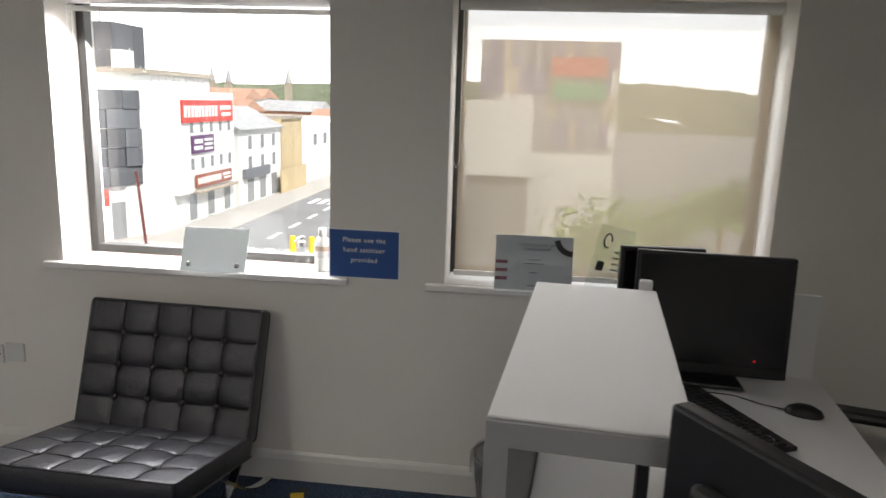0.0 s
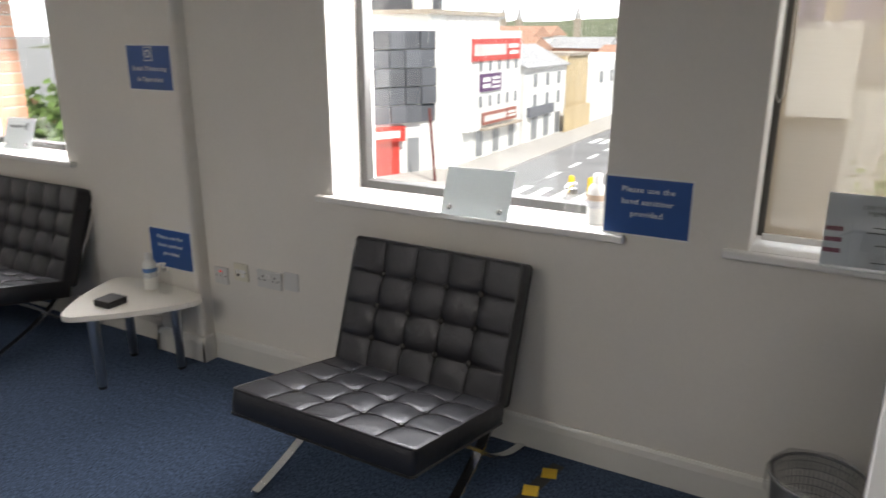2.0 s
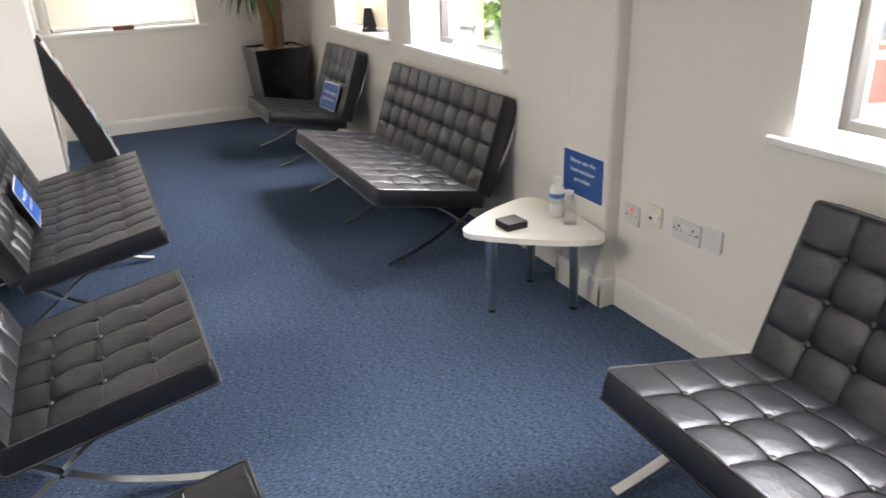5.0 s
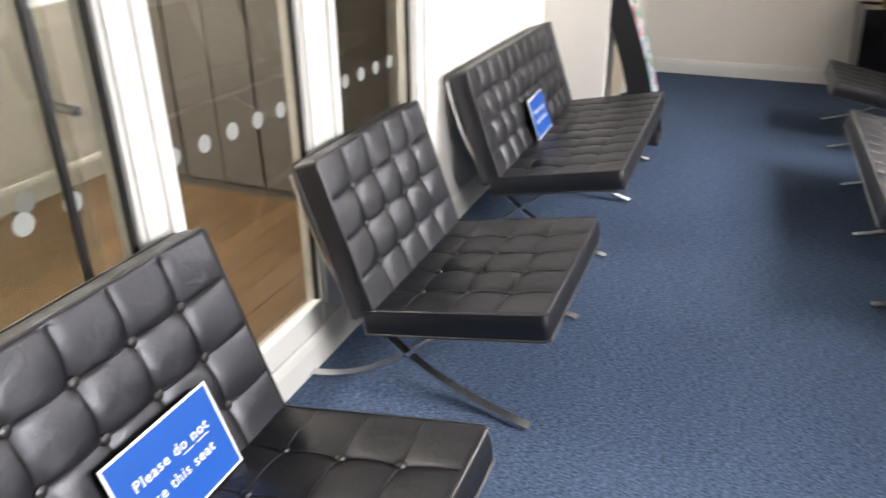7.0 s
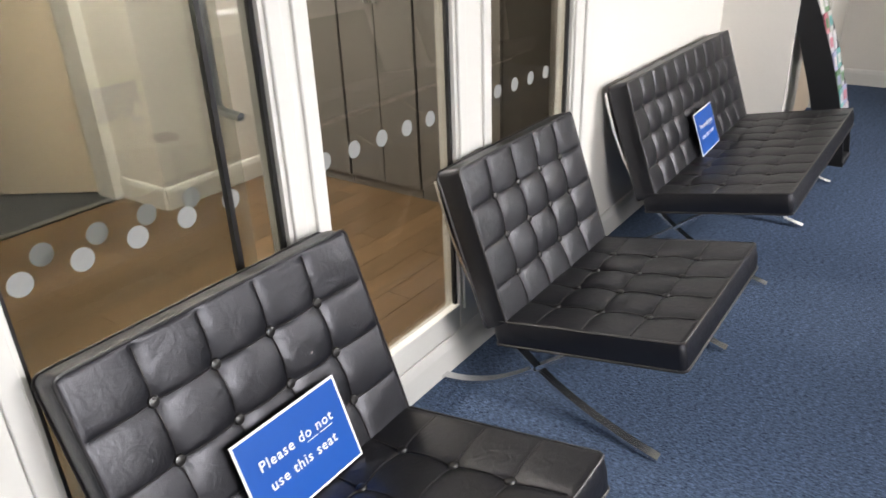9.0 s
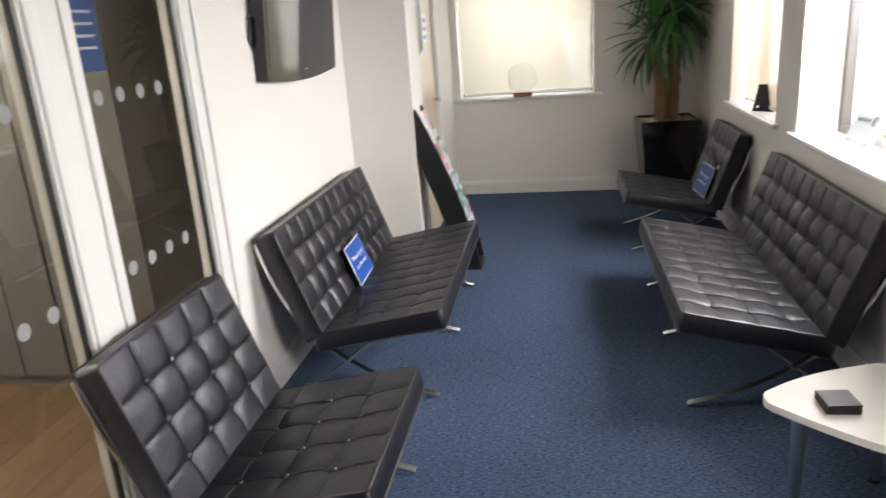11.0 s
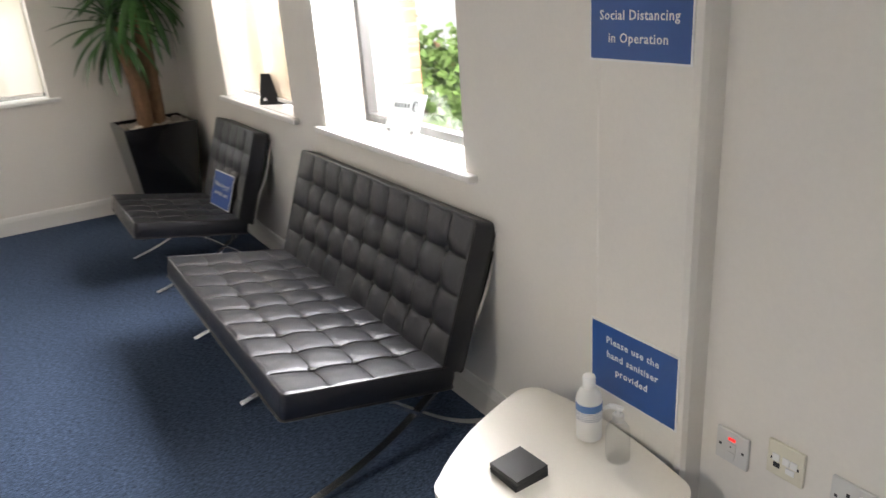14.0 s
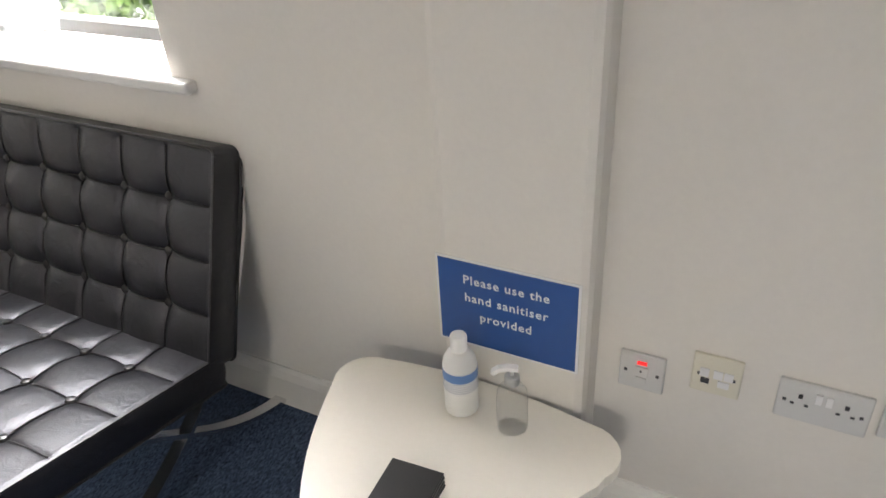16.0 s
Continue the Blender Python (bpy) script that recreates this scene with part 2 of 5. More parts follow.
def box(bm, x0, x1, y0, y1, z0, z1, bev=0.0):
    v = [bm.verts.new((x, y, z)) for x in (x0, x1) for y in (y0, y1) for z in (z0, z1)]
    f = [bm.faces.new([v[i] for i in q]) for q in ((0, 1, 3, 2), (4, 6, 7, 5), (0, 4, 5, 1), (2, 3, 7, 6), (0, 2, 6, 4), (1, 5, 7, 3))]
    if bev:
        es = list({e for q in f for e in q.edges})
        bmesh.ops.bevel(bm, geom=es, offset=bev, segments=2, profile=0.5, affect="EDGES")
    return bm


def boxes(*specs, bev=0.0):
    bm = bmesh.new()
    for s in specs:
        box(bm, *s, bev=bev)
    return bm


def lathe(profile, seg=24, cx=0.0, cy=0.0):
    """A turned body from rows of (radius, height)."""
    bm = bmesh.new()
    rings = []
    for r, z in profile:
        rings.append([bm.verts.new((cx + r * math.cos(2 * math.pi * i / seg), cy + r * math.sin(2 * math.pi * i / seg), z)) for i in range(seg)])
    for a, b in zip(rings, rings[1:]):
        for i in range(seg):
            bm.faces.new((a[i], a[(i + 1) % seg], b[(i + 1) % seg], b[i]))
    bm.faces.new(rings[0][::-1]), bm.faces.new(rings[-1])
    return bm


def sweep(points, w, h, bm=None, side=Vector((1, 0, 0))):
    """A bar of w (along side) by h, along the points."""
    bm = bm or bmesh.new()
    pts = [Vector(p) for p in points]
    rings = []
    for i, p in enumerate(pts):
        d = (pts[min(i + 1, len(pts) - 1)] - pts[max(i - 1, 0)]).normalized()
        s = (side - d * side.dot(d)).normalized()
        u = d.cross(s)
        rings.append([bm.verts.new(p + s * a * w / 2 + u * b * h / 2) for a, b in ((-1, -1), (1, -1), (1, 1), (-1, 1))])
    for a, b in zip(rings, rings[1:]):
        for i in range(4):
            bm.faces.new((a[i], a[(i + 1) % 4], b[(i + 1) % 4], b[i]))
    bm.faces.new(rings[0][::-1]), bm.faces.new(rings[-1])
    return bm


def tube(points, r, bm=None, seg=8):
    bm = bm or bmesh.new()
    pts = [Vector(p) for p in points]
    rings = []
    ref = Vector((0.31, 0.2, 0.93))
    for i, p in enumerate(pts):
        d = (pts[min(i + 1, len(pts) - 1)] - pts[max(i - 1, 0)]).normalized()
        s = d.cross(ref).normalized()
        u = d.cross(s)
        rings.append([bm.verts.new(p + (s * math.cos(2 * math.pi * k / seg) + u * math.sin(2 * math.pi * k / seg)) * r) for k in range(seg)])
    for a, b in zip(rings, rings[1:]):
        for i in range(seg):
            bm.faces.new((a[i], a[(i + 1) % seg], b[(i + 1) % seg], b[i]))
    bm.faces.new(rings[0][::-1]), bm.faces.new(rings[-1])
    return bm


def bez(p, n=14):
    """Points of a smooth curve through the control points of a cubic."""
    a, b, c, d = [Vector(q) for q in p]
    return [(1 - t) ** 3 * a + 3 * t * (1 - t) ** 2 * b + 3 * t * t * (1 - t) * c + t ** 3 * d for t in [i / n for i in range(n + 1)]]


def finish(bm, name, material, smooth=False):
    bmesh.ops.recalc_face_normals(bm, faces=bm.faces)
    me = bpy.data.meshes.new(name)
    bm.to_mesh(me)
    bm.free()
    me.materials.append(material)
    if smooth:
        me.polygons.foreach_set("use_smooth", [True] * len(me.polygons))
        me.set_sharp_from_angle(angle=radians(40))
    return me


def part(name, bm, material, parent=None, label="", m=None, smooth=False):
    me = bm if isinstance(bm, bpy.types.Mesh) else finish(bm, name, material, smooth)
    ob = new(name, me)
    ob.parent = parent
    if m is not None:
        ob.matrix_basis = m
    return tagged(ob, label)


def thing(name, m, label, category, group="", kind=""):
    ob = new(name)
    ob.matrix_basis = m
    ob.empty_display_size = 0.1
    return tagged(ob, label, category, group, kind)


def struct(name, bm, material, label, category="wall", smooth=False):
    return tagged(part(name, bm, material, smooth=smooth), label, category, kind="structure")


def lettering(name, body, size, material, parent, m, bold=0.0, align="CENTER"):
    """Words as a thin mesh; local x along the line, y up."""
    c = bpy.data.curves.new(name, "FONT")
    c.body, c.size, c.align_x, c.align_y, c.extrude, c.offset, c.space_character = body, size, align, "CENTER", 0.0004, bold, 1.12
    c.resolution_u = 2
    tmp = bpy.data.objects.new(name, c)
    scene.collection.objects.link(tmp)
    me = bpy.data.meshes.new_from_object(tmp)
    bpy.data.objects.remove(tmp)
    me.materials.clear()
    me.materials.append(material)
    return part(name, me, material, parent, m=m)


def flat_sign(name, m, w, h, material, border, lines, label, category, sizes, gap, top, underline=()):
    """A laminated sheet, standing in local x and z, that faces -y."""
    t = thing(name, m, label, category)
    part("sheet", boxes((-w / 2, w / 2, 0, 0.002, -h / 2, h / 2)), PAPER, t, "white laminated margin")
    part("print", boxes((-w / 2 + border, w / 2 - border, -0.0012, 0, -h / 2 + border, h / 2 - border)), material, t)
    for i, (body, s) in enumerate(zip(lines, sizes)):
        lettering("lettering", body, s, PAPER, t, pose(0, -0.0025, top - gap * i, 90), 0.0003)
    for x0, x1, z in underline:
        part("underline", boxes((x0, x1, -0.0022, -0.0012, z, z + 0.002)), PAPER, t)
    return t

# ---- structure ----
WY, PY, EX, HEAD = 2.85, 0.27, -7.15, 2.03
WINS = ((-5.93, -4.78), (-4.37, -3.234), (-1.459, -0.293), (0.175, 1.40))
SILLZ = 0.915


def wall_run(name, x0, x1, y0, y1, holes, label, height=2.6, along="x", material=None):
    bm = bmesh.new()

    def blk(a, b, z0, z1):
        if b - a > 1e-4 and z1 - z0 > 1e-4:
            box(bm, a, b, y0, y1, z0, z1) if along == "x" else box(bm, y0, y1, a, b, z0, z1)
    at = x0
    for a, b, za, zb in sorted(holes):
        blk(at, a, 0, height)
        blk(a, b, 0, za), blk(a, b, zb, height)
        at = b
    blk(at, x1, 0, height)
    return struct(name, bm, material or WALL, label)


struct("floor", boxes((EX - 0.3, 3.4, PY - 0.12, WY + 0.3, -0.2, 0), (-0.5, 3.4, -3.6, PY - 0.12, -0.2, 0)), CARPET, "dark blue looped office carpet with faint wear", "floor")
struct("ceiling", boxes((EX - 0.3, 3.4, -4.6, WY + 0.3, 2.6, 2.7)), CEIL, "plain white office ceiling", "ceiling")
wall_run("wall_north", EX - 0.3, 3.4, WY, WY + 0.32, [(a, b, SILLZ - 0.03, HEAD) for a, b in WINS], "white painted outer wall with four window openings")
wall_run("wall_west", PY - 0.3, WY, EX - 0.3, EX, [(0.70, 1.93, SILLZ - 0.03, HEAD)], "white painted end wall with one window", along="y")
struct("wall_column", boxes((-2.55, -2.245, 2.775, 2.90, 0, 2.6), bev=0.02), WALL, "white boxed-in column on the window wall", "column")
struct("wall_tv", boxes((-4.87, -3.0, PY - 0.12, PY, 0, 2.6)), WALL, "white plastered wall behind the sofa")
struct("wall_box", boxes((-5.25, -4.872, PY - 0.12, 0.69, 0, 2.6)), WALL, "white wall corner that steps into the room")
wall_run("wall_south", EX, -5.252, 0.48, 0.635, [(-6.25, -5.40, 0, 2.05)], "white wall with a beige office door")
struct("wall_reception_west", boxes((-0.62, -0.5, -4.6, PY - 0.13, 0, 2.6)), WALL, "plain white wall")
struct("wall_reception_south", boxes((-0.498, 3.4, -3.75, -3.6, 0, 2.6)), WALL, "plain white wall")
struct("wall_east", boxes((3.4, 3.55, -3.75, WY + 0.32, 0, 2.6)), WALL, "plain white wall")

# baseboards with a chamfered top


def skirting(name, a, b, at, facing, label="white chamfered skirting board"):
    """A board from a to b along a wall's face; facing is the way it looks."""
    bm = bmesh.new()
    prof = ((0, 0), (0.018, 0), (0.018, 0.095), (0.012, 0.118), (0.006, 0.128), (0, 0.128))
    ends = []
    for t in (a, b):
        ring = []
        for d, z in prof:
            if facing in ("-y", "+y"):
                ring.append(bm.verts.new((t, at + (d if facing == "+y" else -d), z)))
            else:
                ring.append(bm.verts.new((at + (d if facing == "+x" else -d), t, z)))
        ends.append(ring)
    n = len(prof)
    for i in range(n):
        bm.faces.new((ends[0][i], ends[0][(i + 1) % n], ends[1][(i + 1) % n], ends[1][i]))
    bm.faces.new(ends[0]), bm.faces.new(ends[1])
    return struct(name, bm, GLOSSW, label, "skirting")


skirting("baseboard_north_a", EX + 0.02, -2.57, WY, "-y")
skirting("baseboard_north_b", -2.225, 3.4, WY, "-y")
skirting("baseboard_column", -2.57, -2.225, 2.775, "-y")
skirting("baseboard_column_east", 2.757, WY - 0.018, -2.245, "+x")
skirting("baseboard_column_west", 2.757, WY - 0.018, -2.55, "-x")
skirting("baseboard_west", 0.655, WY, EX, "+x")
skirting("baseboard_tv", -4.85, -3.05, PY, "+y")
skirting("baseboard_box", PY, 0.69, -4.872, "+x")
skirting("baseboard_box_front", -5.25, -4.856, 0.69, "+y")

# windows


def window(name, a, b, axis, face, label, brick=False):
    """Frame, pane, sill and reveal lining in an opening from a to b of a wall whose room face lies at face."""
    w = thing(name, Matrix.Identity(4), label, "window", kind="structure")
    out = 1 if axis == "y" else -1

    def bx(bm, u0, u1, d0, d1, z0, z1, bev=0.0):
        p, q = sorted((face + out * d0, face + out * d1))
        return box(bm, u0, u1, p, q, z0, z1, bev) if axis == "y" else box(bm, p, q, u0, u1, z0, z1, bev)
    z0, z1 = SILLZ, HEAD
    fr = bmesh.new()
    for u0, u1, za, zb in ((a, a + 0.036, z0, z1), (b - 0.036, b, z0, z1), (a + 0.036, b - 0.036, z0, z0 + 0.036), (a + 0.036, b - 0.036, z1 - 0.036, z1)):
        bx(fr, u0, u1, 0.20, 0.255, za, zb, 0.004)
    part("window_frame", fr, GREYALU, w, "dark grey aluminium frame")
    pane = part("pane", bx(bmesh.new(), a + 0.03, b - 0.03, 0.226, 0.232, z0 + 0.03, z1 - 0.03), PANE, w)
    pane.visible_shadow = False
    part("window_sill", bx(bmesh.new(), a - 0.075, b + 0.075, -0.035, 0.0, z0 - 0.028, z0, 0.006), SILL, w, "white sill board with a rounded nose")
    part("sill_bed", bx(bmesh.new(), a + 0.002, b - 0.002, 0.0005, 0.20, z0 - 0.028, z0), SILL, w)
    return w


for i, (a, b) in enumerate(WINS):
    window(f"window_{i + 1}", a, b, "y", WY, "grey aluminium window in a white reveal with a deep white sill")
window("window_5", 0.70, 1.93, "x", EX, "grey aluminium window in the end wall with a white sill")


def roller_blind(a, b, axis, face, depth, low, label, chain=None, cloth=None, gap=0.03):
    t = thing("roller_blind", Matrix.Identity(4), label, "window blind", "roller blinds")
    out = 1 if axis == "y" else -1
    d = face + out * depth

    def bx(u0, u1, e0, e1, z0, z1, bev=0.0):
        p, q = sorted((d + out * e0, d + out * e1))
        bm = bmesh.new()
        return box(bm, u0, u1, p, q, z0, z1, bev) if axis == "y" else box(bm, p, q, u0, u1, z0, z1, bev)
    if low < 1.9:
        cl = bmesh.new()
        n = 40
        rows = []
        for i in range(n + 1):
            u = a + gap + (b - a - 2 * gap) * i / n
            col = []
            for z in (low, low + 0.4, 1.5, 1.985):
                off = 0.0025 * math.sin(i * 0.55) * (1.985 - z)
                col.append(cl.verts.new((u, d + off, z) if axis == "y" else (d + off, u, z)))
            rows.append(col)
        for r, s in zip(rows, rows[1:]):
            for j in range(3):
                cl.faces.new((r[j], s[j], s[j + 1], r[j + 1]))
        part("fabric", cl, cloth or CLOTH, t, "beige open-weave screen cloth", smooth=True)
    part("bottom_bar", bx(a + 0.025, b - 0.025, -0.006, 0.006, low - 0.022, low, 0.003), SILL, t)
    m = pose(a + 0.02, d, 1.995, 0, 90, 0) if axis == "y" else pose(d, a + 0.02, 1.995, -90, 0, 0)
    part("tube", lathe(((0.022, 0), (0.022, b - a - 0.04)), 20), SILL, t, m=m, smooth=True)
    if chain is not None:
        part("chain", tube([(chain, d - 0.05, 1.98), (chain, d - 0.055, 1.4), (chain + 0.012, d - 0.055, 1.372), (chain + 0.024, d - 0.055, 1.4), (chain + 0.024, d - 0.05, 1.98)], 0.0022), SILL, t, "white bead chain")
    return t


roller_blind(*WINS[3], "y", WY, 0.10, 0.952, "beige screen roller blind pulled down over the window", 0.19)
roller_blind(*WINS[0], "y", WY, 0.10, 0.952, "beige screen roller blind pulled down over the window")
roller_blind(*WINS[1], "y", WY, 0.10, 1.965, "beige roller blind rolled up at the window head")
roller_blind(*WINS[2], "y", WY, 0.10, 1.965, "beige roller blind rolled up at the window head", -1.40)
roller_blind(0.70, 1.93, "x", EX, 0.10, 0.95, "cream roller blind pulled down over the end window", cloth=CREAMCLOTH, gap=0.014)

# glazed partition
part_frame = thing("partition", Matrix.Identity(4), "white painted timber partition with tall glass panes", "partition", kind="structure")
for x0, x1 in ((-0.66, -0.50), (-1.46, -1.315), (-2.25, -2.04), (-3.0, -2.84)):
    part("post", boxes((x0, x1, 0.205, PY, 0, 2.6)), GLOSSW, part_frame)
    for e, s in ((x0, 1), (x1, -1)):
        part("architrave", boxes(sorted((e + s * 0.012, e + s * 0.055)) + [PY, PY + 0.012, 0.2, 2.6], bev=0.004), GLOSSW, part_frame)
BAYS = ((-1.315, -0.66), (-2.04, -1.46), (-2.84, -2.25))
for x0, x1 in BAYS:
    part("bottom_rail", boxes((x0, x1, 0.205, PY - 0.004, 0, 0.20), bev=0.004), GLOSSW, part_frame)
    part("bead", boxes((x0, x1, 0.235, PY, 0.20, 0.222), bev=0.004), GLOSSW, part_frame)
    part("glass_pane", boxes((x0 + 0.006, x1 - 0.006, 0.235, 0.243, 0.222, 2.6)), PARTGLASS, part_frame).visible_shadow = False
    for e in (x0, x1 - 0.012):
        part("gasket", boxes((e, e + 0.012, 0.243, 0.256, 0.222, 2.6)), BLACKP, part_frame, "black rubber glazing gasket")
part("meeting_stile", boxes((-1.176, -1.163, 0.245, 0.262, 0.222, 2.6)), BLACKP, part_frame, "black meeting strip of the glass door")
part("pull_handle", tube([(-1.255, 0.235, 1.9), (-1.255, 0.16, 1.88), (-1.255, 0.16, 1.10), (-1.255, 0.175, 1.085), (-1.255, 0.235, 1.08)], 0.011), STEEL, part_frame, "steel pull handle", smooth=True)
skirting("baseboard_partition", -3.0, -0.52, PY, "+y")
dot = finish(lathe(((0.024, 0), (0.024, 0.001)), 20), "dot", DOT)
for z in (0.909, 1.449):
    for x, step, n in ((-0.709, 0.1185, 5), (-1.486, 0.1148, 5), (-2.335, 0.115, 4)):
        for i in range(n):
            part("dot", dot, DOT, part_frame, m=pose(x - i * step, 0.2445, z, 90))
# Second pane and its dot row, added for the dots' doubled reflection.
part("inner_leaf", boxes((-1.30, -0.67, 0.148, 0.152, 0.0, 2.5)), PARTGLASS, part_frame, "added second pane that carries the reflected dots").visible_shadow = False
for i in range(4):
    part("dot", dot, DOT, part_frame, m=pose(-0.796 - i * 0.116, 0.153, 0.909, 90))

# corridor behind the glass
struct("floor_corridor", boxes((-3.9, -0.62, -2.37, 0.149, -0.2, -0.012)), WOOD, "oak floor underlay", "floor")
struct("floor_back_room", boxes((-4.2, -0.62, -4.6, -2.372, -0.2, -0.002)), DARKCARPET, "charcoal carpet behind the open door", "floor")
struct("wall_corridor_south", boxes((-3.9, -2.80, -2.5, -2.37, 0, 2.6), (-1.50, -0.622, -2.5, -2.37, 0, 2.6), (-2.33, -1.50, -2.5, -2.37, 2.06, 2.6)), WALL, "white corridor wall with a doorway")
struct("wall_corridor_pier", boxes((-3.749, -2.36, -2.369, -1.93, 0, 2.6)), WALL, "white corridor pier", "wall")
skirting("baseboard_pier", -3.749, -2.36, -1.93, "+y")
skirting("baseboard_pier_east", -2.37, -1.93, -2.36, "+x")
struct("wall_corridor_west", boxes((-3.9, -3.75, -2.37, 0.15, 0, 2.6)), WALL, "plain corridor wall")
struct("wall_back_room", boxes((-4.2, -0.62, -4.75, -4.6, 0, 2.6), (-4.35, -4.2, -4.75, -2.5, 0, 2.6)), WALL, "plain wall of the back room")
jamb = thing("door_1", Matrix.Identity(4), "open beige flush door in a white frame", "door", kind="structure")
part("door_frame", boxes((-2.33, -2.29, -2.52, -2.34, 0, 2.06), (-1.54, -1.50, -2.52, -2.34, 0, 2.06)), GLOSSW, jamb)
part("architrave", boxes((-2.36, -2.30, -2.368, -2.35, 0, 2.1), (-1.53, -1.47, -2.368, -2.35, 0, 2.1)), GLOSSW, jamb)
part("door_leaf", boxes((-0.022, 0.022, -0.78, 0.0, 0.01, 2.04), bev=0.003), DOORWOOD, jamb, "beige flush door leaf standing open", pose(-2.315, -2.55, 0, 0, 0, 34))
part("hinge", boxes((-2.352, -2.335, -2.56, -2.525, 0.45, 0.55)), STEEL, jamb)
part("threshold", boxes((-2.29, -1.54, -2.40, -2.35, -0.001, 0.006)), STEEL, jamb)
for i in range(3):
    y1 = -0.27 - i * 0.52
    c = thing("tall_cabinet", pose(-3.2, y1 - 0.255, 0), "tall dark grey corridor cabinet with plain doors", "cabinet", "corridor cabinets")
    part("body", boxes((-0.5, -0.02, -0.256, 0.256, 0.0, 2.2)), GREYCAB, c)
    for s in (-1, 1):
        d = part("door", boxes(sorted((-0.02, 0.0)) + sorted((s * 0.003, s * 0.252)) + [0.06, 2.19], bev=0.002), GREYCAB, c)
        part("handle", tube([(0.002, s * 0.03, 1.05), (0.03, s * 0.03, 1.05), (0.03, s * 0.03, 1.2), (0.002, s * 0.03, 1.2)], 0.006), STEEL, d)

# ---- seating ----


def cushion(w, length, thick, cols, rows, seed, puffed):
    """A box cushion in local x (width) and y (length), top at z = 0, tufted in panels with welts along the seams."""
    rnd = random.Random(seed)
    bm = bmesh.new()
    steps = (0.0, 0.035, 0.09, 0.18, 0.33, 0.5, 0.67, 0.82, 0.91, 0.965)
    us = [(k + s) / cols for k in range(cols) for s in steps] + [1.0]
    vs = [(k + s) / rows for k in range(rows) for s in steps] + [1.0]
    us, vs = sorted(us + [0.012 / w, 1 - 0.012 / w]), sorted(vs + [0.012 / length, 1 - 0.012 / length])
    nx, ny = len(us) - 1, len(vs) - 1
    wob = [[rnd.uniform(-1, 1) for _ in range(rows + 1)] for _ in range(cols + 1)]

    def height(u, v):
        cu, cv = u * cols, v * rows
        fu, fv = cu - math.floor(cu + 1e-9), cv - math.floor(cv + 1e-9)
        iu, iv = round(cu), round(cv)
        du, dv = abs(cu - iu), abs(cv - iv)
        edge_u, edge_v = min(u, 1 - u) * cols, min(v, 1 - v) * rows
        swell = (max(math.sin(math.pi * fu), 0.0) if 0.5 < edge_u else 1.0) ** 0.5 * (max(math.sin(math.pi * fv), 0.0) if 0.5 < edge_v else 1.0) ** 0.5
        z = (0.0015 + 0.005 * puffed) * (swell - 1)
        seam = 0.0
        if 0 < iu < cols:
            seam = (0.0030 + 0.0022 * puffed) * math.exp(-(du / 0.07) ** 2)
        if 0 < iv < rows:
            seam = max(seam, 0.0020 * math.exp(-(dv / 0.055) ** 2))
        z -= seam
        if 0 < iu < cols and 0 < iv < rows:
            far = math.hypot(du, dv)
            z -= (0.009 + 0.011 * puffed) * math.exp(-(far / 0.20) ** 1.2)
            z += 0.0026 * math.sin(9 * math.atan2(cv - iv, cu - iu) + 3 * wob[iu][iv]) * min(far, 0.22) * 4.5 * math.exp(-(far / 0.30) ** 2)
        z += 0.0026 * noise.noise(Vector((u * cols * 1.7 + seed, v * rows * 1.7, seed * 0.37)))
        z += 0.0011 * noise.noise(Vector((u * cols * 5.1 + seed, v * rows * 3.3, seed * 0.71)))
        rim = min(min(u, 1 - u) * w, min(v, 1 - v) * length)
        if rim < 0.012:
            z = z * (rim / 0.012) - 0.004 * (1 - rim / 0.012) ** 2
        return z
    turn = 0.016
    outward = {}

    def put(u, v):
        x, y = (u - 0.5) * w, (v - 0.5) * length
        dx, dy = max(abs(x) - w / 2 + turn, 0), max(abs(y) - length / 2 + turn, 0)
        sx, sy = math.copysign(1, x), math.copysign(1, y)
        far = math.hypot(dx, dy)
        if dx > 0 and dy > 0:
            fit = max(dx, dy) / far
            x, y = x - sx * dx * (1 - fit), y - sy * dy * (1 - fit)
        vert = bm.verts.new((x, y + length / 2, height(u, v)))
        outward[vert] = (sx * dx / far, sy * dy / far) if far > 0 else (0, 0)
        return vert
    grid = [[put(us[i], vs[j]) for j in range(ny + 1)] for i in range(nx + 1)]
    for i in range(nx):
        for j in range(ny):
            bm.faces.new((grid[i][j], grid[i + 1][j], grid[i + 1][j + 1], grid[i][j + 1]))
    loop = [grid[i][0] for i in range(nx)] + [grid[nx][j] for j in range(ny)] + [grid[i][ny] for i in range(nx, 0, -1)] + [grid[0][j] for j in range(ny, 0, -1)]
    prev = loop
    for dz, grow in ((-0.012, 0.003), (-thick * 0.5, 0.006), (-thick + 0.014, 0.003), (-thick + 0.004, 0.0), (-thick, -0.010)):
        ring = []
        for v in loop:
            sx, sy = grow * outward[v][0], grow * outward[v][1]
            ring.append(bm.verts.new((v.co.x + sx, v.co.y + sy, dz)))
        for k in range(len(loop)):
            q = (k + 1) % len(loop)
            bm.faces.new((prev[k], prev[q], ring[q], ring[k]))
        prev = ring
    bm.faces.new(prev)
    return bm, height


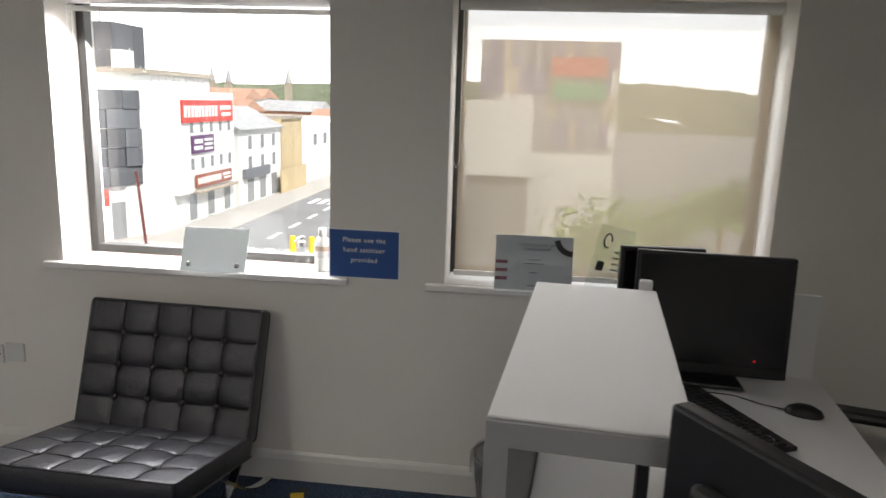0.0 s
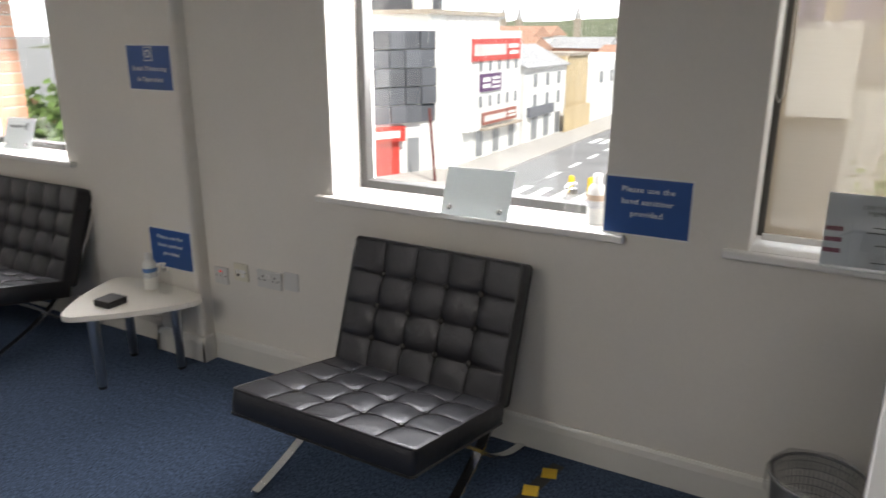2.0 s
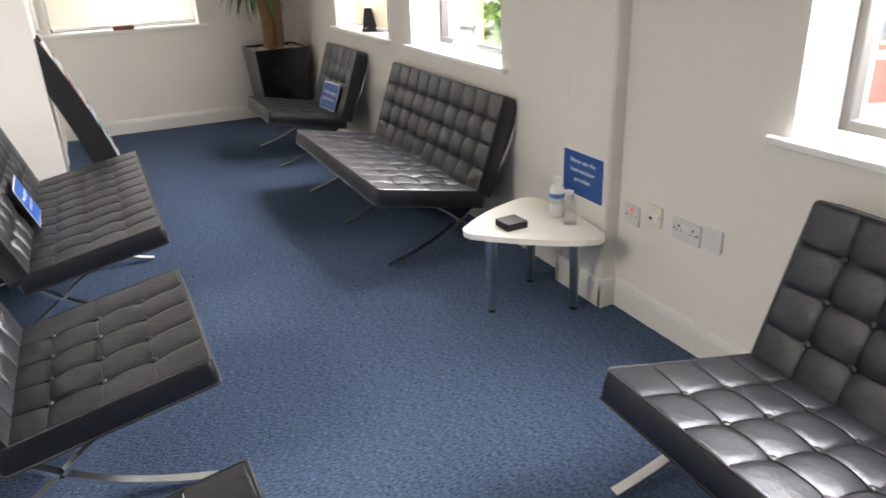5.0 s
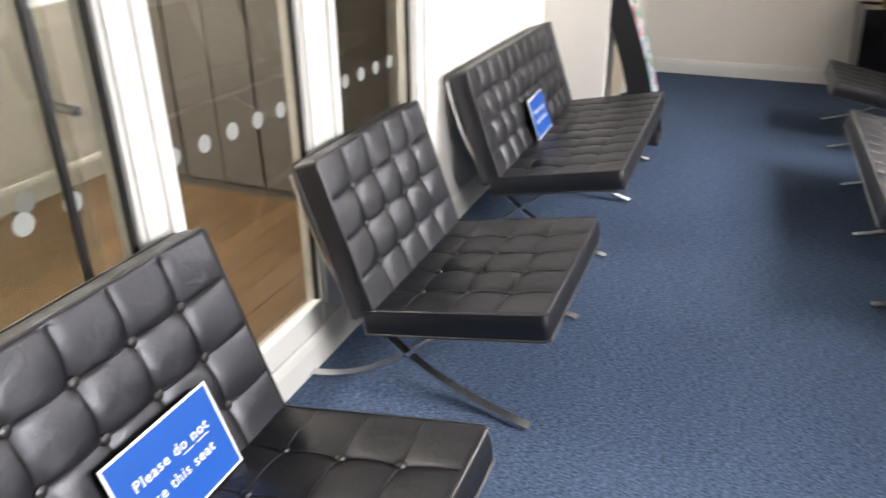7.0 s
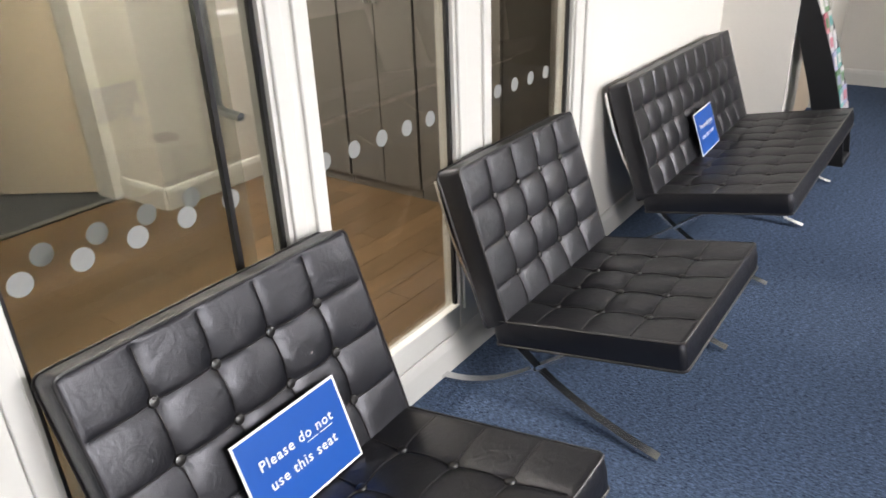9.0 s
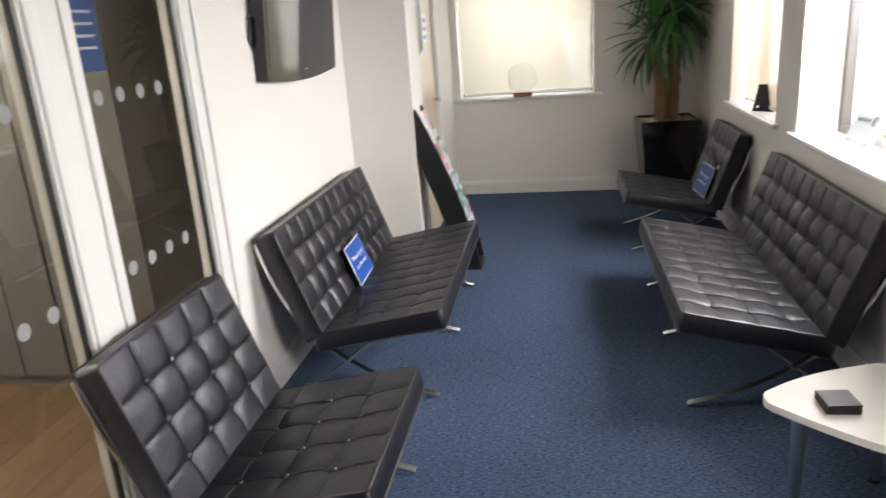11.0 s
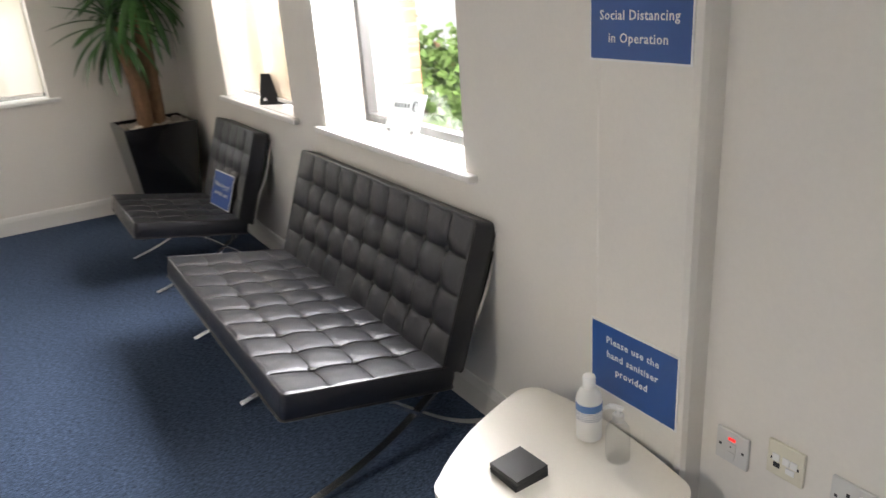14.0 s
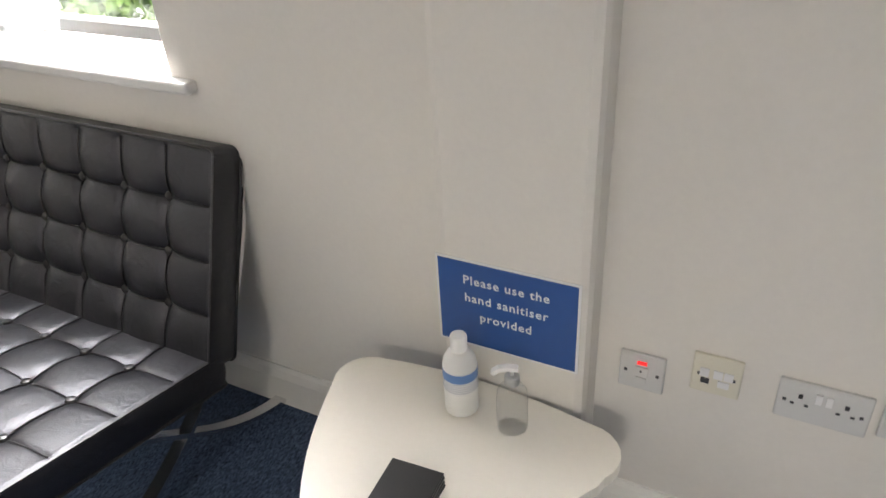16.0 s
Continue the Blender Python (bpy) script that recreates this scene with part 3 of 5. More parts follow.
def add_cushion(name, m, w, length, thick, cols, rows, seed, parent, puffed):
    bm, height = cushion(w, length, thick, cols, rows, seed, puffed)
    c = part(name, bm, LEATHER, parent, "black leather cushion tufted in panels with buttons", m, smooth=True)
    button = finish(lathe(((0.011, -0.005), (0.0135, 0.002), (0.0105, 0.007), (0.003, 0.009)), 12), "button", BUTTON, True)
    for i in range(1, cols):
        for j in range(1, rows):
            part("button", button, BUTTON, c, m=pose((i / cols - 0.5) * w, j / rows * length, height(i / cols, j / rows) + 0.005))
    for i in range(1, cols):
        welts = tube([((i / cols - 0.5) * w, k / 40 * length, height(i / cols, k / 40) + 0.0020) for k in range(1, 40)], 0.0025, None, 5)
        part("welt", welts, PIPING, c)
    for j in range(1, rows):
        welts = tube([((k / (12 * cols) - 0.5) * w, j / rows * length, height(k / (12 * cols), j / rows) + 0.0016) for k in range(1, 12 * cols)], 0.0022, None, 5)
        part("welt", welts, PIPING, c)
    for z, g in ((-0.004, 0.001), (-thick + 0.008, 0.003)):
        x, y, r = w / 2 + g, length / 2 + g, 0.016 + g
        corners = [(sx * (x - r) + r * math.cos(a), length / 2 + sy * (y - r) + r * math.sin(a), z) for sx, sy, q in ((1, 1, 0), (-1, 1, 1), (-1, -1, 2), (1, -1, 3)) for a in [math.pi / 2 * (q + k / 4) for k in range(5)]]
        part("piping", tube(corners + corners[:1], 0.0042, None, 6), PIPING, c)
    return c


def lounge(name, m, w, cols, frames, label, category, group, seed):
    """Leather lounge seat on crossed chrome bars. Local origin on the floor under the front edge, y runs to the back."""
    t = thing(name, m, label, category, group)
    add_cushion("seat_cushion", pose(0, -0.005, 0.432, -11, 0, 0), w - 0.02, 0.60, 0.095, cols, 4, seed, t, 0.25)
    add_cushion("back_cushion", pose(0, 0.522, 0.306, 70.5, 0, 0), w - 0.02, 0.515, 0.095, cols, 4, seed + 5, t, 0.40 if w < 1 else 0.9)
    for f in frames:
        x = f * (w / 2 - 0.035)
        fr = part("side_frame", sweep(bez([(x, 0.79, 0.735), (x, 0.71, 0.41), (x, 0.54, 0.13), (x, 0.03, 0.008)], 22), 0.034, 0.012), CHROME, t, "curved flat chrome bar frame", smooth=True)
        part("seat_bar", sweep(bez([(x, 0.015, 0.325), (x, 0.36, 0.40), (x, 0.42, 0.05), (x, 0.80, 0.008)], 22), 0.034, 0.012), CHROME, fr, smooth=True)
    for y, z in ((0.02, 0.323), (0.50, 0.215), (0.755, 0.66)):
        part("cross_bar", boxes((-(w / 2 - 0.05), w / 2 - 0.05, y - 0.006, y + 0.006, z - 0.014, z + 0.014)), CHROME, t)
    n = 9 if w < 1 else 18
    strap = finish(sweep([(0, 0.02, 0.333), (0, 0.2, 0.296), (0, 0.42, 0.252), (0, 0.52, 0.235)], 0.038, 0.005), "strap", PIPING)
    for i in range(n):
        part("strap", strap, PIPING, t, m=pose((i + 0.5) / n * (w - 0.12) - (w - 0.12) / 2, 0, 0))
    stud = finish(boxes((-0.007, 0.007, -0.0025, 0.0, -0.007, 0.007), bev=0.001), "strap_stud", CHROME)
    for i in range(n):
        part("strap_stud", stud, CHROME, t, m=pose((i + 0.5) / n * (w - 0.12) - (w - 0.12) / 2, 0.0138, 0.323))
    return t


CHAIR = "black tufted leather lounge chair on crossed chrome legs"
lounge("lounge_chair", pose(-0.925, 2.035, 0, 0, 0, -2.0), 0.75, 5, (-1, 1), CHAIR, "lounge chair", "leather lounge chairs", 3)
lounge("lounge_chair", pose(-2.245, 1.085, 0, 0, 0, 180), 0.75, 5, (-1, 1), CHAIR, "lounge chair", "leather lounge chairs", 11)
lounge("lounge_chair", pose(-1.02, 1.085, 0, 0, 0, 180), 0.75, 5, (-1, 1), CHAIR, "lounge chair", "leather lounge chairs", 23)
lounge("lounge_chair", pose(-5.575, 2.065, 0, 0, 0, 0), 0.75, 5, (-1, 1), CHAIR, "lounge chair", "leather lounge chairs", 31)
lounge("sofa", pose(-3.815, 2.085, 0), 1.48, 10, (-1, 0, 1), "black tufted leather two-seat sofa on chrome legs under the windows", "sofa", "leather sofas", 41)
lounge("sofa", pose(-3.86, 1.085, 0, 0, 0, 180), 1.48, 10, (-1, 0, 1), "black tufted leather two-seat sofa against the white wall", "sofa", "leather sofas", 53)

# ---- low table ----


def rounded_triangle(bm, pts, r, z0, z1):
    """A slab on three corners with round corners and gently bowed sides."""
    c = sum((Vector(p) for p in pts), Vector((0, 0))) / 3
    out = []
    for i in range(3):
        p, a, b = Vector(pts[i]), Vector(pts[i - 1]), Vector(pts[(i + 1) % 3])
        d1, d2 = (a - p).normalized(), (b - p).normalized()
        bis = (d1 + d2).normalized()
        half = math.acos(max(-1, min(1, d1.dot(d2)))) / 2
        o = p + bis * (r / math.sin(half))
        a0 = math.atan2(*(p + d1 * (r / math.tan(half)) - o).yx)
        a1 = math.atan2(*(p + d2 * (r / math.tan(half)) - o).yx)
        while a1 - a0 > math.pi:
            a1 -= 2 * math.pi
        while a1 - a0 < -math.pi:
            a1 += 2 * math.pi
        arc = [o + Vector((math.cos(a0 + (a1 - a0) * k / 8), math.sin(a0 + (a1 - a0) * k / 8))) * r for k in range(9)]
        out += arc
        e = p + d2 * (r / math.tan(half))
        f = b + (p - b).normalized() * (r * 1.4)
        mid_n = Vector((-(b - p).normalized().y, (b - p).normalized().x))
        if (c - (p + b) / 2).dot(mid_n) > 0:
            mid_n = -mid_n
        for k in range(1, 8):
            t = k / 8
            out.append(e + (f - e) * t + mid_n * 0.023 * math.sin(math.pi * t))
    lo, hi = [bm.verts.new((p.x, p.y, z0)) for p in out], [bm.verts.new((p.x, p.y, z1)) for p in out]
    n = len(out)
    for i in range(n):
        bm.faces.new((lo[i], lo[(i + 1) % n], hi[(i + 1) % n], hi[i]))
    bm.faces.new(lo[::-1]), bm.faces.new(hi)
    return bm


table = thing("side_table", pose(-2.47, 2.55, 0), "small cream three-cornered side table with tapered steel legs", "side table")
part("tabletop", rounded_triangle(bmesh.new(), [(-0.042, -0.37), (0.40, 0.185), (-0.325, 0.195)], 0.07, 0.352, 0.377), TABLETOP, table)
leg = finish(lathe(((0.016, 0.0), (0.0165, 0.012), (0.017, 0.013), (0.027, 0.351)), 18), "leg", STEEL, True)
foot = finish(lathe(((0.018, 0), (0.018, 0.012)), 16), "foot_cap", BLACKP)
for x, y in ((0.03, -0.216), (-0.144, 0.094), (0.185, 0.108)):
    lg = part("leg", leg, STEEL, table, "tapered steel leg", pose(x, y, 0))
    part("foot_cap", foot, BLACKP, lg)


def leaflet_pile(m):
    t = thing("coaster_stack", m, "stack of square black coasters on the side table", "coasters")
    for i in range(5):
        part("coaster", boxes((-0.05, 0.05, -0.05, 0.05, i * 0.0062, i * 0.0062 + 0.0055), bev=0.001), BLACKP, t, m=pose(0, 0, 0, 0, 0, (i * 37) % 5 - 2))
    return t


leaflet_pile(pose(-2.452, 2.442, 0.377, 0, 0, 3))


def bottle(name, m, profile, material, label, cap, label_mat=None, band=(0, 0, 0), pump=False):
    t = thing(name, m, label, "bottle")
    part("body", lathe(profile, 32), material, t, smooth=True)
    part("cap", lathe(cap, 24), PAPER if not pump else CAPGREY, t, smooth=True)
    if label_mat:
        r, z0, z1 = band
        lab = part("label", lathe(((r - 0.001, z0), (r + 0.0006, z0 + 0.0005), (r + 0.0006, z1), (r - 0.001, z1)), 32), PAPER, t, "white printed label", smooth=True)
        part("label_band", lathe(((r - 0.001, z1 - 0.024), (r + 0.0009, z1 - 0.0235), (r + 0.0009, z1 - 0.003), (r - 0.001, z1 - 0.003)), 32), label_mat, lab, smooth=True)
        for i in range(5):
            z = z0 + 0.006 + i * 0.0052
            part("print_line", lathe(((r, z), (r + 0.0008, z), (r + 0.0008, z + 0.0014), (r, z + 0.0014)), 32), LABELINK, lab)
    if pump:
        z = cap[-1][1]
        part("pump", tube([(0, 0, z), (0, 0, z + 0.014)], 0.004), PAPER, t)
        part("nozzle", sweep([(0.011, 0, z + 0.016), (-0.010, 0, z + 0.017), (-0.024, 0, z + 0.014), (-0.036, 0, z + 0.004)], 0.013, 0.008, side=Vector((0, 1, 0))), PAPER, t, "white pump nozzle")
    return t


ROUND = ((0.029, 0), (0.033, 0.004), (0.033, 0.112), (0.031, 0.126), (0.024, 0.140), (0.0155, 0.147), (0.0145, 0.153))
CAP = ((0.0162, 0.151), (0.0162, 0.178), (0.0145, 0.181), (0.004, 0.182))
bottle("sanitiser_bottle", pose(-2.462, 2.68, 0.377), ROUND, BOTTLEW, "white hand sanitiser bottle with a blue label on the table", CAP, LABELBLUE, (0.033, 0.058, 0.112))
PUMP = ((0.026, 0), (0.0295, 0.004), (0.0295, 0.078), (0.028, 0.090), (0.020, 0.103), (0.0135, 0.108), (0.0125, 0.112))
PCAP = ((0.0142, 0.110), (0.0142, 0.127), (0.0125, 0.129))
bottle("pump_bottle", pose(-2.352, 2.672, 0.377, 0, 0, 20), PUMP, CLEARB, "small clear pump bottle on the side table", PCAP, pump=True)
bottle("pump_bottle", pose(-0.426, 2.90, 0.915, 0, 0, 60), PUMP, CLEARB, "small clear pump bottle on the window sill", PCAP, pump=True)
bottle("sanitiser_bottle", pose(-0.352, 2.94, 0.915), ROUND, BOTTLEW, "white sanitiser bottle with a tan label on the sill", CAP, LABELTAN, (0.033, 0.058, 0.112))

# ---- sockets ----


def plate(name, x, z, w, label, kind):
    t = thing(name, pose(x, WY, z), label, "wall socket", "sockets on the window wall")
    part("face_plate", boxes((-w / 2, w / 2, -0.010, -0.0005, -0.043, 0.043), bev=0.003), CREAMPLATE if kind == "data" else SOCKET, t)

    def bit(nm, x0, x1, z0, z1, mtl, lab="", d=0.0115):
        part(nm, boxes((x0, x1, -d, -0.0102, z0, z1)), mtl, t, lab)
    for s in ((-1, 1) if kind != "blank" else ()):
        bit("screw", s * (w / 2 - 0.013) - 0.003, s * (w / 2 - 0.013) + 0.003, -0.003, 0.003, INK)
    if kind == "double":
        for s in (-1, 1):
            c = s * 0.036
            bit("earth_pin", c - 0.0035, c + 0.0035, 0.009, 0.018, INK)
            bit("pin_hole", c - 0.0145, c - 0.008, -0.006, -0.002, INK)
            bit("pin_hole", c + 0.008, c + 0.0145, -0.006, -0.002, INK)
            bit("rocker_switch", s * 0.008 - 0.005, s * 0.008 + 0.005, 0.008, 0.028, PAPER, "", 0.015)
    if kind == "spur":
        bit("rocker_switch", -0.012, 0.012, -0.006, 0.014, SOCKET, "", 0.0128)
        bit("flex_hole", -0.003, 0.001, 0.002, 0.006, INK, "", 0.0132)
        bit("indicator", -0.009, 0.009, 0.020, 0.027, REDLED, "small red indicator lamp", 0.0125)
        bit("fuse_holder", -0.010, 0.010, -0.030, -0.012, SOCKET, "", 0.0122)
    if kind == "data":
        for c in (-0.02, 0.004, 0.022):
            bit("shutter", c - 0.009, c + 0.007, -0.004, 0.014, PAPER, "", 0.0125)
        bit("jack", -0.026, -0.011, -0.020, -0.008, INK)
        bit("jack_cover", 0.004, 0.024, -0.022, -0.008, PAPER, "", 0.0125)
    return t


plate("fused_spur", -2.155, 0.445, 0.086, "white fused switch with a small red light", "spur")
plate("data_socket", -2.023, 0.482, 0.086, "white double data socket plate", "data")
plate("double_socket", -1.848, 0.474, 0.146, "white double power socket", "double")
plate("blank_plate", -1.718, 0.486, 0.086, "blank white socket plate", "blank")

# ---- notices ----
SAN = ["Please use the", "hand sanitiser", "provided"]
A4W, A4H = 0.292, 0.204
flat_sign("wall_notice", pose(-2.406, 2.772, 0.560), A4W, A4H, BLUE, 0.0055, SAN, "blue laminated hand sanitiser notice on the column", "notice", (0.027, 0.027, 0.027), 0.041, 0.057)
flat_sign("wall_notice", pose(-0.152, 2.848, 1.016), A4W, A4H, BLUE, 0.0055, SAN, "blue laminated hand sanitiser notice beside the window", "notice", (0.027, 0.027, 0.027), 0.041, 0.057)
sd = flat_sign("wall_notice", pose(-2.413, 2.772, 1.420), A4W, A4H, BLUE, 0.005, ["Social Distancing", "in Operation"], "blue social distancing notice on the column", "notice", (0.029, 0.029), 0.048, -0.004)
part("symbol_frame", boxes((-0.027, 0.027, -0.0022, -0.0012, 0.030, 0.092)), PAPER, sd)
part("symbol_field", boxes((-0.023, 0.023, -0.0030, -0.0022, 0.034, 0.088)), BLUE, sd)
part("symbol", lathe(((0.018, 0), (0.018, 0.0006), (0.012, 0.0007), (0.012, 0.0001)), 20), PAPER, sd, m=pose(0, -0.0031, 0.062, 90))
part("symbol_bar", boxes((-0.010, 0.010, -0.0037, -0.0031, 0.052, 0.072)), BLUE, sd)
SEAT = ["Please do not", "use this seat"]
UND = ((0.023, 0.054, 0.008), (0.062, 0.099, 0.008))
for x, y, z, rx, rz in ((-1.027, 0.547, 0.438, -20, 180), (-3.83, 0.548, 0.437, -20, 182), (-5.49, 2.60, 0.437, -20, 5)):
    flat_sign("seat_notice", pose(x, y, z, rx, 0, rz), 0.297, 0.21, BRIGHTBLUE, 0.006, SEAT, "bright blue do-not-use notice leaning on the backrest", "notice", (0.034, 0.034), 0.05, 0.028, UND)

# ---- reception desk ----
DESK = pose(0.447, 1.115, 0, 0, 0, -5.2)
desk = thing("reception_desk", DESK, "white reception desk with a raised counter and grey edges", "desk")
part("counter_top", boxes((0.0, 0.312, 0.002, 0.875, 1.128, 1.16), bev=0.002), LAMINATE, desk, "white counter top")
part("counter_edge", boxes((0.0, 0.312, 0.0, 0.02, 1.116, 1.1275), (0.0, 0.312, -0.012, 0.001, 1.116, 1.157)), GREYLAM, desk, "grey end of the counter")
part("front_panel", boxes((-0.002, 0.036, -0.010, 0.875, 0.0, 1.1155)), GREYLAM, desk)
part("bracket", boxes((0.232, 0.25, 0.03, 0.075, 0.90, 1.115), bev=0.003), BLACKP, desk, "black counter bracket")
part("worktop", boxes((0.04, 0.92, 0.02, 1.50, 0.715, 0.742), bev=0.002), LAMINATE, desk)
part("return_top", boxes((0.27, 0.92, -0.78, 0.019, 0.715, 0.742), bev=0.002), LAMINATE, desk)
part("return_leg", boxes((0.29, 0.90, -0.76, -0.735, 0.0, 0.714)), LAMINATE, desk)
part("end_panel", boxes((0.30, 0.90, 1.502, 1.522, 0.0, 1.03)), LAMINATE, desk, "white upright end panel")
part("side_panel", boxes((0.90, 0.918, 0.04, 1.49, 0.0, 0.714)), LAMINATE, desk)
part("clip", boxes((0.268, 0.302, 0.872, 0.90, 1.13, 1.185), bev=0.006), LAMINATE, desk, "white plastic clip")


def monitor(m, w, h, foot, label, led=False):
    """Flat monitor on a stand; screen looks along local -y, origin at the screen's middle."""
    t = thing("monitor", m, label, "monitor", "desk monitors")
    part("housing", boxes((-w / 2, w / 2, -0.012, 0.022, -h / 2, h / 2), bev=0.006), BLACKP, t)
    part("rear_shell", boxes((-w * 0.36, w * 0.36, 0.022, 0.05, -h * 0.36, h * 0.3), bev=0.012), BLACKP, t)
    part("screen", boxes((-w / 2 + 0.014, w / 2 - 0.014, -0.014, -0.0122, -h / 2 + 0.035, h / 2 - 0.014)), SCREEN, t, "dark switched-off screen")
    part("vent", boxes((-w * 0.28, w * 0.05, 0.0505, 0.052, 0.02, 0.028)), INK, t)
    part("neck", boxes((-0.03, 0.03, 0.02, 0.06, -h / 2 - foot + 0.012, 0.0), bev=0.006), BLACKP, t)
    part("stand_base", boxes((-0.11, 0.11, -0.07, 0.11, -h / 2 - foot, -h / 2 - foot + 0.014), bev=0.006), BLACKP, t)
    if led:
        part("power_led", boxes((w / 2 - 0.105, w / 2 - 0.099, -0.0155, -0.0125, -h / 2 + 0.055, -h / 2 + 0.061)), REDLED, t, "small red power light")
        part("badge", lathe(((0.011, 0), (0.011, 0.001)), 18), STEEL, t, m=pose(0.0, -0.0123, -h / 2 + 0.05, 90))
    return t


monitor(pose(1.105, 2.44, 0.972, -4, 0, -4), 0.495, 0.40, 0.03, "black flat monitor with a small red light", True)
monitor(pose(0.965, 2.60, 0.962, 0, 0, 4), 0.29, 0.39, 0.018, "black flat monitor behind another on the desk")
monitor(pose(0.841, 0.80, 1.07, 0, 0, 121), 0.50, 0.36, 0.148, "black monitor seen from behind at the counter")
kb = thing("keyboard", pose(1.085, 2.13, 0.742, 0, 0, -66), "black computer keyboard on the desk", "keyboard")
part("base", boxes((-0.22, 0.22, -0.075, 0.075, 0, 0.014), bev=0.004), BLACKP, kb)
key = finish(boxes((-0.0085, 0.0085, -0.0085, 0.0085, 0.014, 0.021), bev=0.0015), "key", BLACKP)
for r in range(5):
    for c in range(20):
        part("key", key, BLACKP, kb, m=pose(-0.2 + c * 0.021, -0.05 + r * 0.022, 0))
mouse = thing("mouse", pose(1.345, 2.21, 0.742, 0, 0, 70), "black computer mouse with a cable", "mouse")
mb = lathe(((0.0, 0.034), (0.014, 0.032), (0.026, 0.022), (0.031, 0.008), (0.030, 0.0)), 20)
bmesh.ops.scale(mb, vec=(1.0, 1.75, 1.0), verts=mb.verts)
part("shell", mb, BLACKP, mouse, smooth=True)
part("cable", tube([(0, 0.05, 0.006), (0.01, 0.12, 0.004), (0.04, 0.20, 0.004), (0.02, 0.28, 0.005)], 0.0018), BLACKP, mouse)
oc = thing("office_chair", pose(1.65, 1.95, 0, 0, 0, 75), "black office chair with padded armrests", "office chair")
part("seat", boxes((-0.25, 0.25, -0.25, 0.25, 0.42, 0.50), bev=0.03), BLACKP, oc)
part("backrest", boxes((-0.22, 0.22, -0.29, -0.24, 0.55, 1.02), bev=0.02), BLACKP, oc)
part("column", lathe(((0.03, 0.08), (0.03, 0.42)), 16), BLACKP, oc)
for s in (-1, 1):
    part("arm_post", sweep([(s * 0.24, 0, 0.46), (s * 0.30, 0, 0.47), (s * 0.31, 0, 0.70)], 0.05, 0.02, side=Vector((0, 1, 0))), BLACKP, oc)
    part("armrest", boxes(sorted((s * 0.27, s * 0.35)) + [-0.13, 0.36, 0.70, 0.735], bev=0.015), BLACKP, oc)
for i in range(5):
    a = 2 * math.pi * i / 5
    part("base_arm", sweep([(0, 0, 0.10), (0.28 * math.cos(a), 0.28 * math.sin(a), 0.055)], 0.04, 0.025, side=Vector((-math.sin(a), math.cos(a), 0))), BLACKP, oc)
    part("castor", lathe(((0.025, 0), (0.028, 0.02), (0.025, 0.045)), 12, 0.28 * math.cos(a), 0.28 * math.sin(a)), BLACKP, oc)

# waste bin
wb = thing("waste_bin", pose(0.47, 2.655, 0), "dark wire waste bin with a clear liner", "waste bin")
part("base", lathe(((0.105, 0.001), (0.105, 0.012)), 28), BINMESH, wb)
part("rim", tube([(0.138 * math.cos(a * math.pi / 18), 0.138 * math.sin(a * math.pi / 18), 0.295) for a in range(37)], 0.005), BINMESH, wb)
wire = finish(tube([(0.105, 0, 0.01), (0.137, 0, 0.295)], 0.0012, seg=4), "wire", BINMESH)
for i in range(60):
    part("wire", wire, BINMESH, wb, m=pose(0, 0, 0, 0, 0, i * 6))
for k in range(10):
    z = 0.03 + k * 0.027
    r = 0.105 + 0.032 * z / 0.295
    part("hoop", tube([(r * math.cos(a * math.pi / 18), r * math.sin(a * math.pi / 18), z) for a in range(37)], 0.0012, seg=4), BINMESH, wb)
bag = bmesh.new()
rg = []
for z, r in ((0.03, 0.09), (0.2, 0.115), (0.30, 0.134), (0.312, 0.139), (0.30, 0.146), (0.235, 0.150)):
    rg.append([bag.verts.new(((r + 0.004 * math.sin(a * 1.9 + z * 40)) * math.cos(a * math.pi / 24), (r + 0.004 * math.sin(a * 1.9 + z * 40)) * math.sin(a * math.pi / 24), z + 0.004 * math.sin(a * 0.8))) for a in range(48)])
for a, b in zip(rg, rg[1:]):
    for i in range(48):
        bag.faces.new((a[i], a[(i + 1) % 48], b[(i + 1) % 48], b[i]))
part("liner", bag, BAG, wb, "clear plastic liner", smooth=True)

# floor tape: yellow and black dashes
tape = thing("floor_tape", pose(-0.394, 2.702, 0, 0, 0, -9.2), "yellow and black hazard tape stuck to the carpet", "floor tape")
part("black_strip", boxes((-0.025, 0.025, -0.94, 0.07, 0.0005, 0.002)), BLACKTAPE, tape)
for i in range(8):
    part("yellow_mark", sweep([(-0.025, -i * 0.133 - 0.012, 0.0026), (0.025, -i * 0.133 + 0.012, 0.0026)], 0.062, 0.0012, side=Vector((0, 1, 0))), YELLOW, tape)

# ---- things on the sills ----


def acrylic_plate(m, w, h, material, label, studs=True, marks=()):
    """A plate that leans back on a small foot; faces local -y, stands on z = 0."""
    t = thing("sign_plate", m, label, "sign plate")
    lean = 24
    p = part("plate", boxes((-w / 2, w / 2, 0, 0.005, 0, h), bev=0.001), material, t, m=pose(0, 0, 0.002, -lean))
    part("rest", boxes((-0.03, 0.03, 0.004, 0.075, 0, 0.004)), ACRYLIC, t)
    if studs:
        for s in (-1, 1):
            part("stud", lathe(((0.010, 0), (0.010, 0.006), (0.006, 0.009)), 16), CHROME, p, "chrome stud", pose(s * (w / 2 - 0.035), -0.0005, 0.028, 90), True)
    for x0, x1, z0, z1, mm in marks:
        part("mark", boxes((x0, x1, -0.0012, -0.0002, z0, z1)), mm, p)
    return t


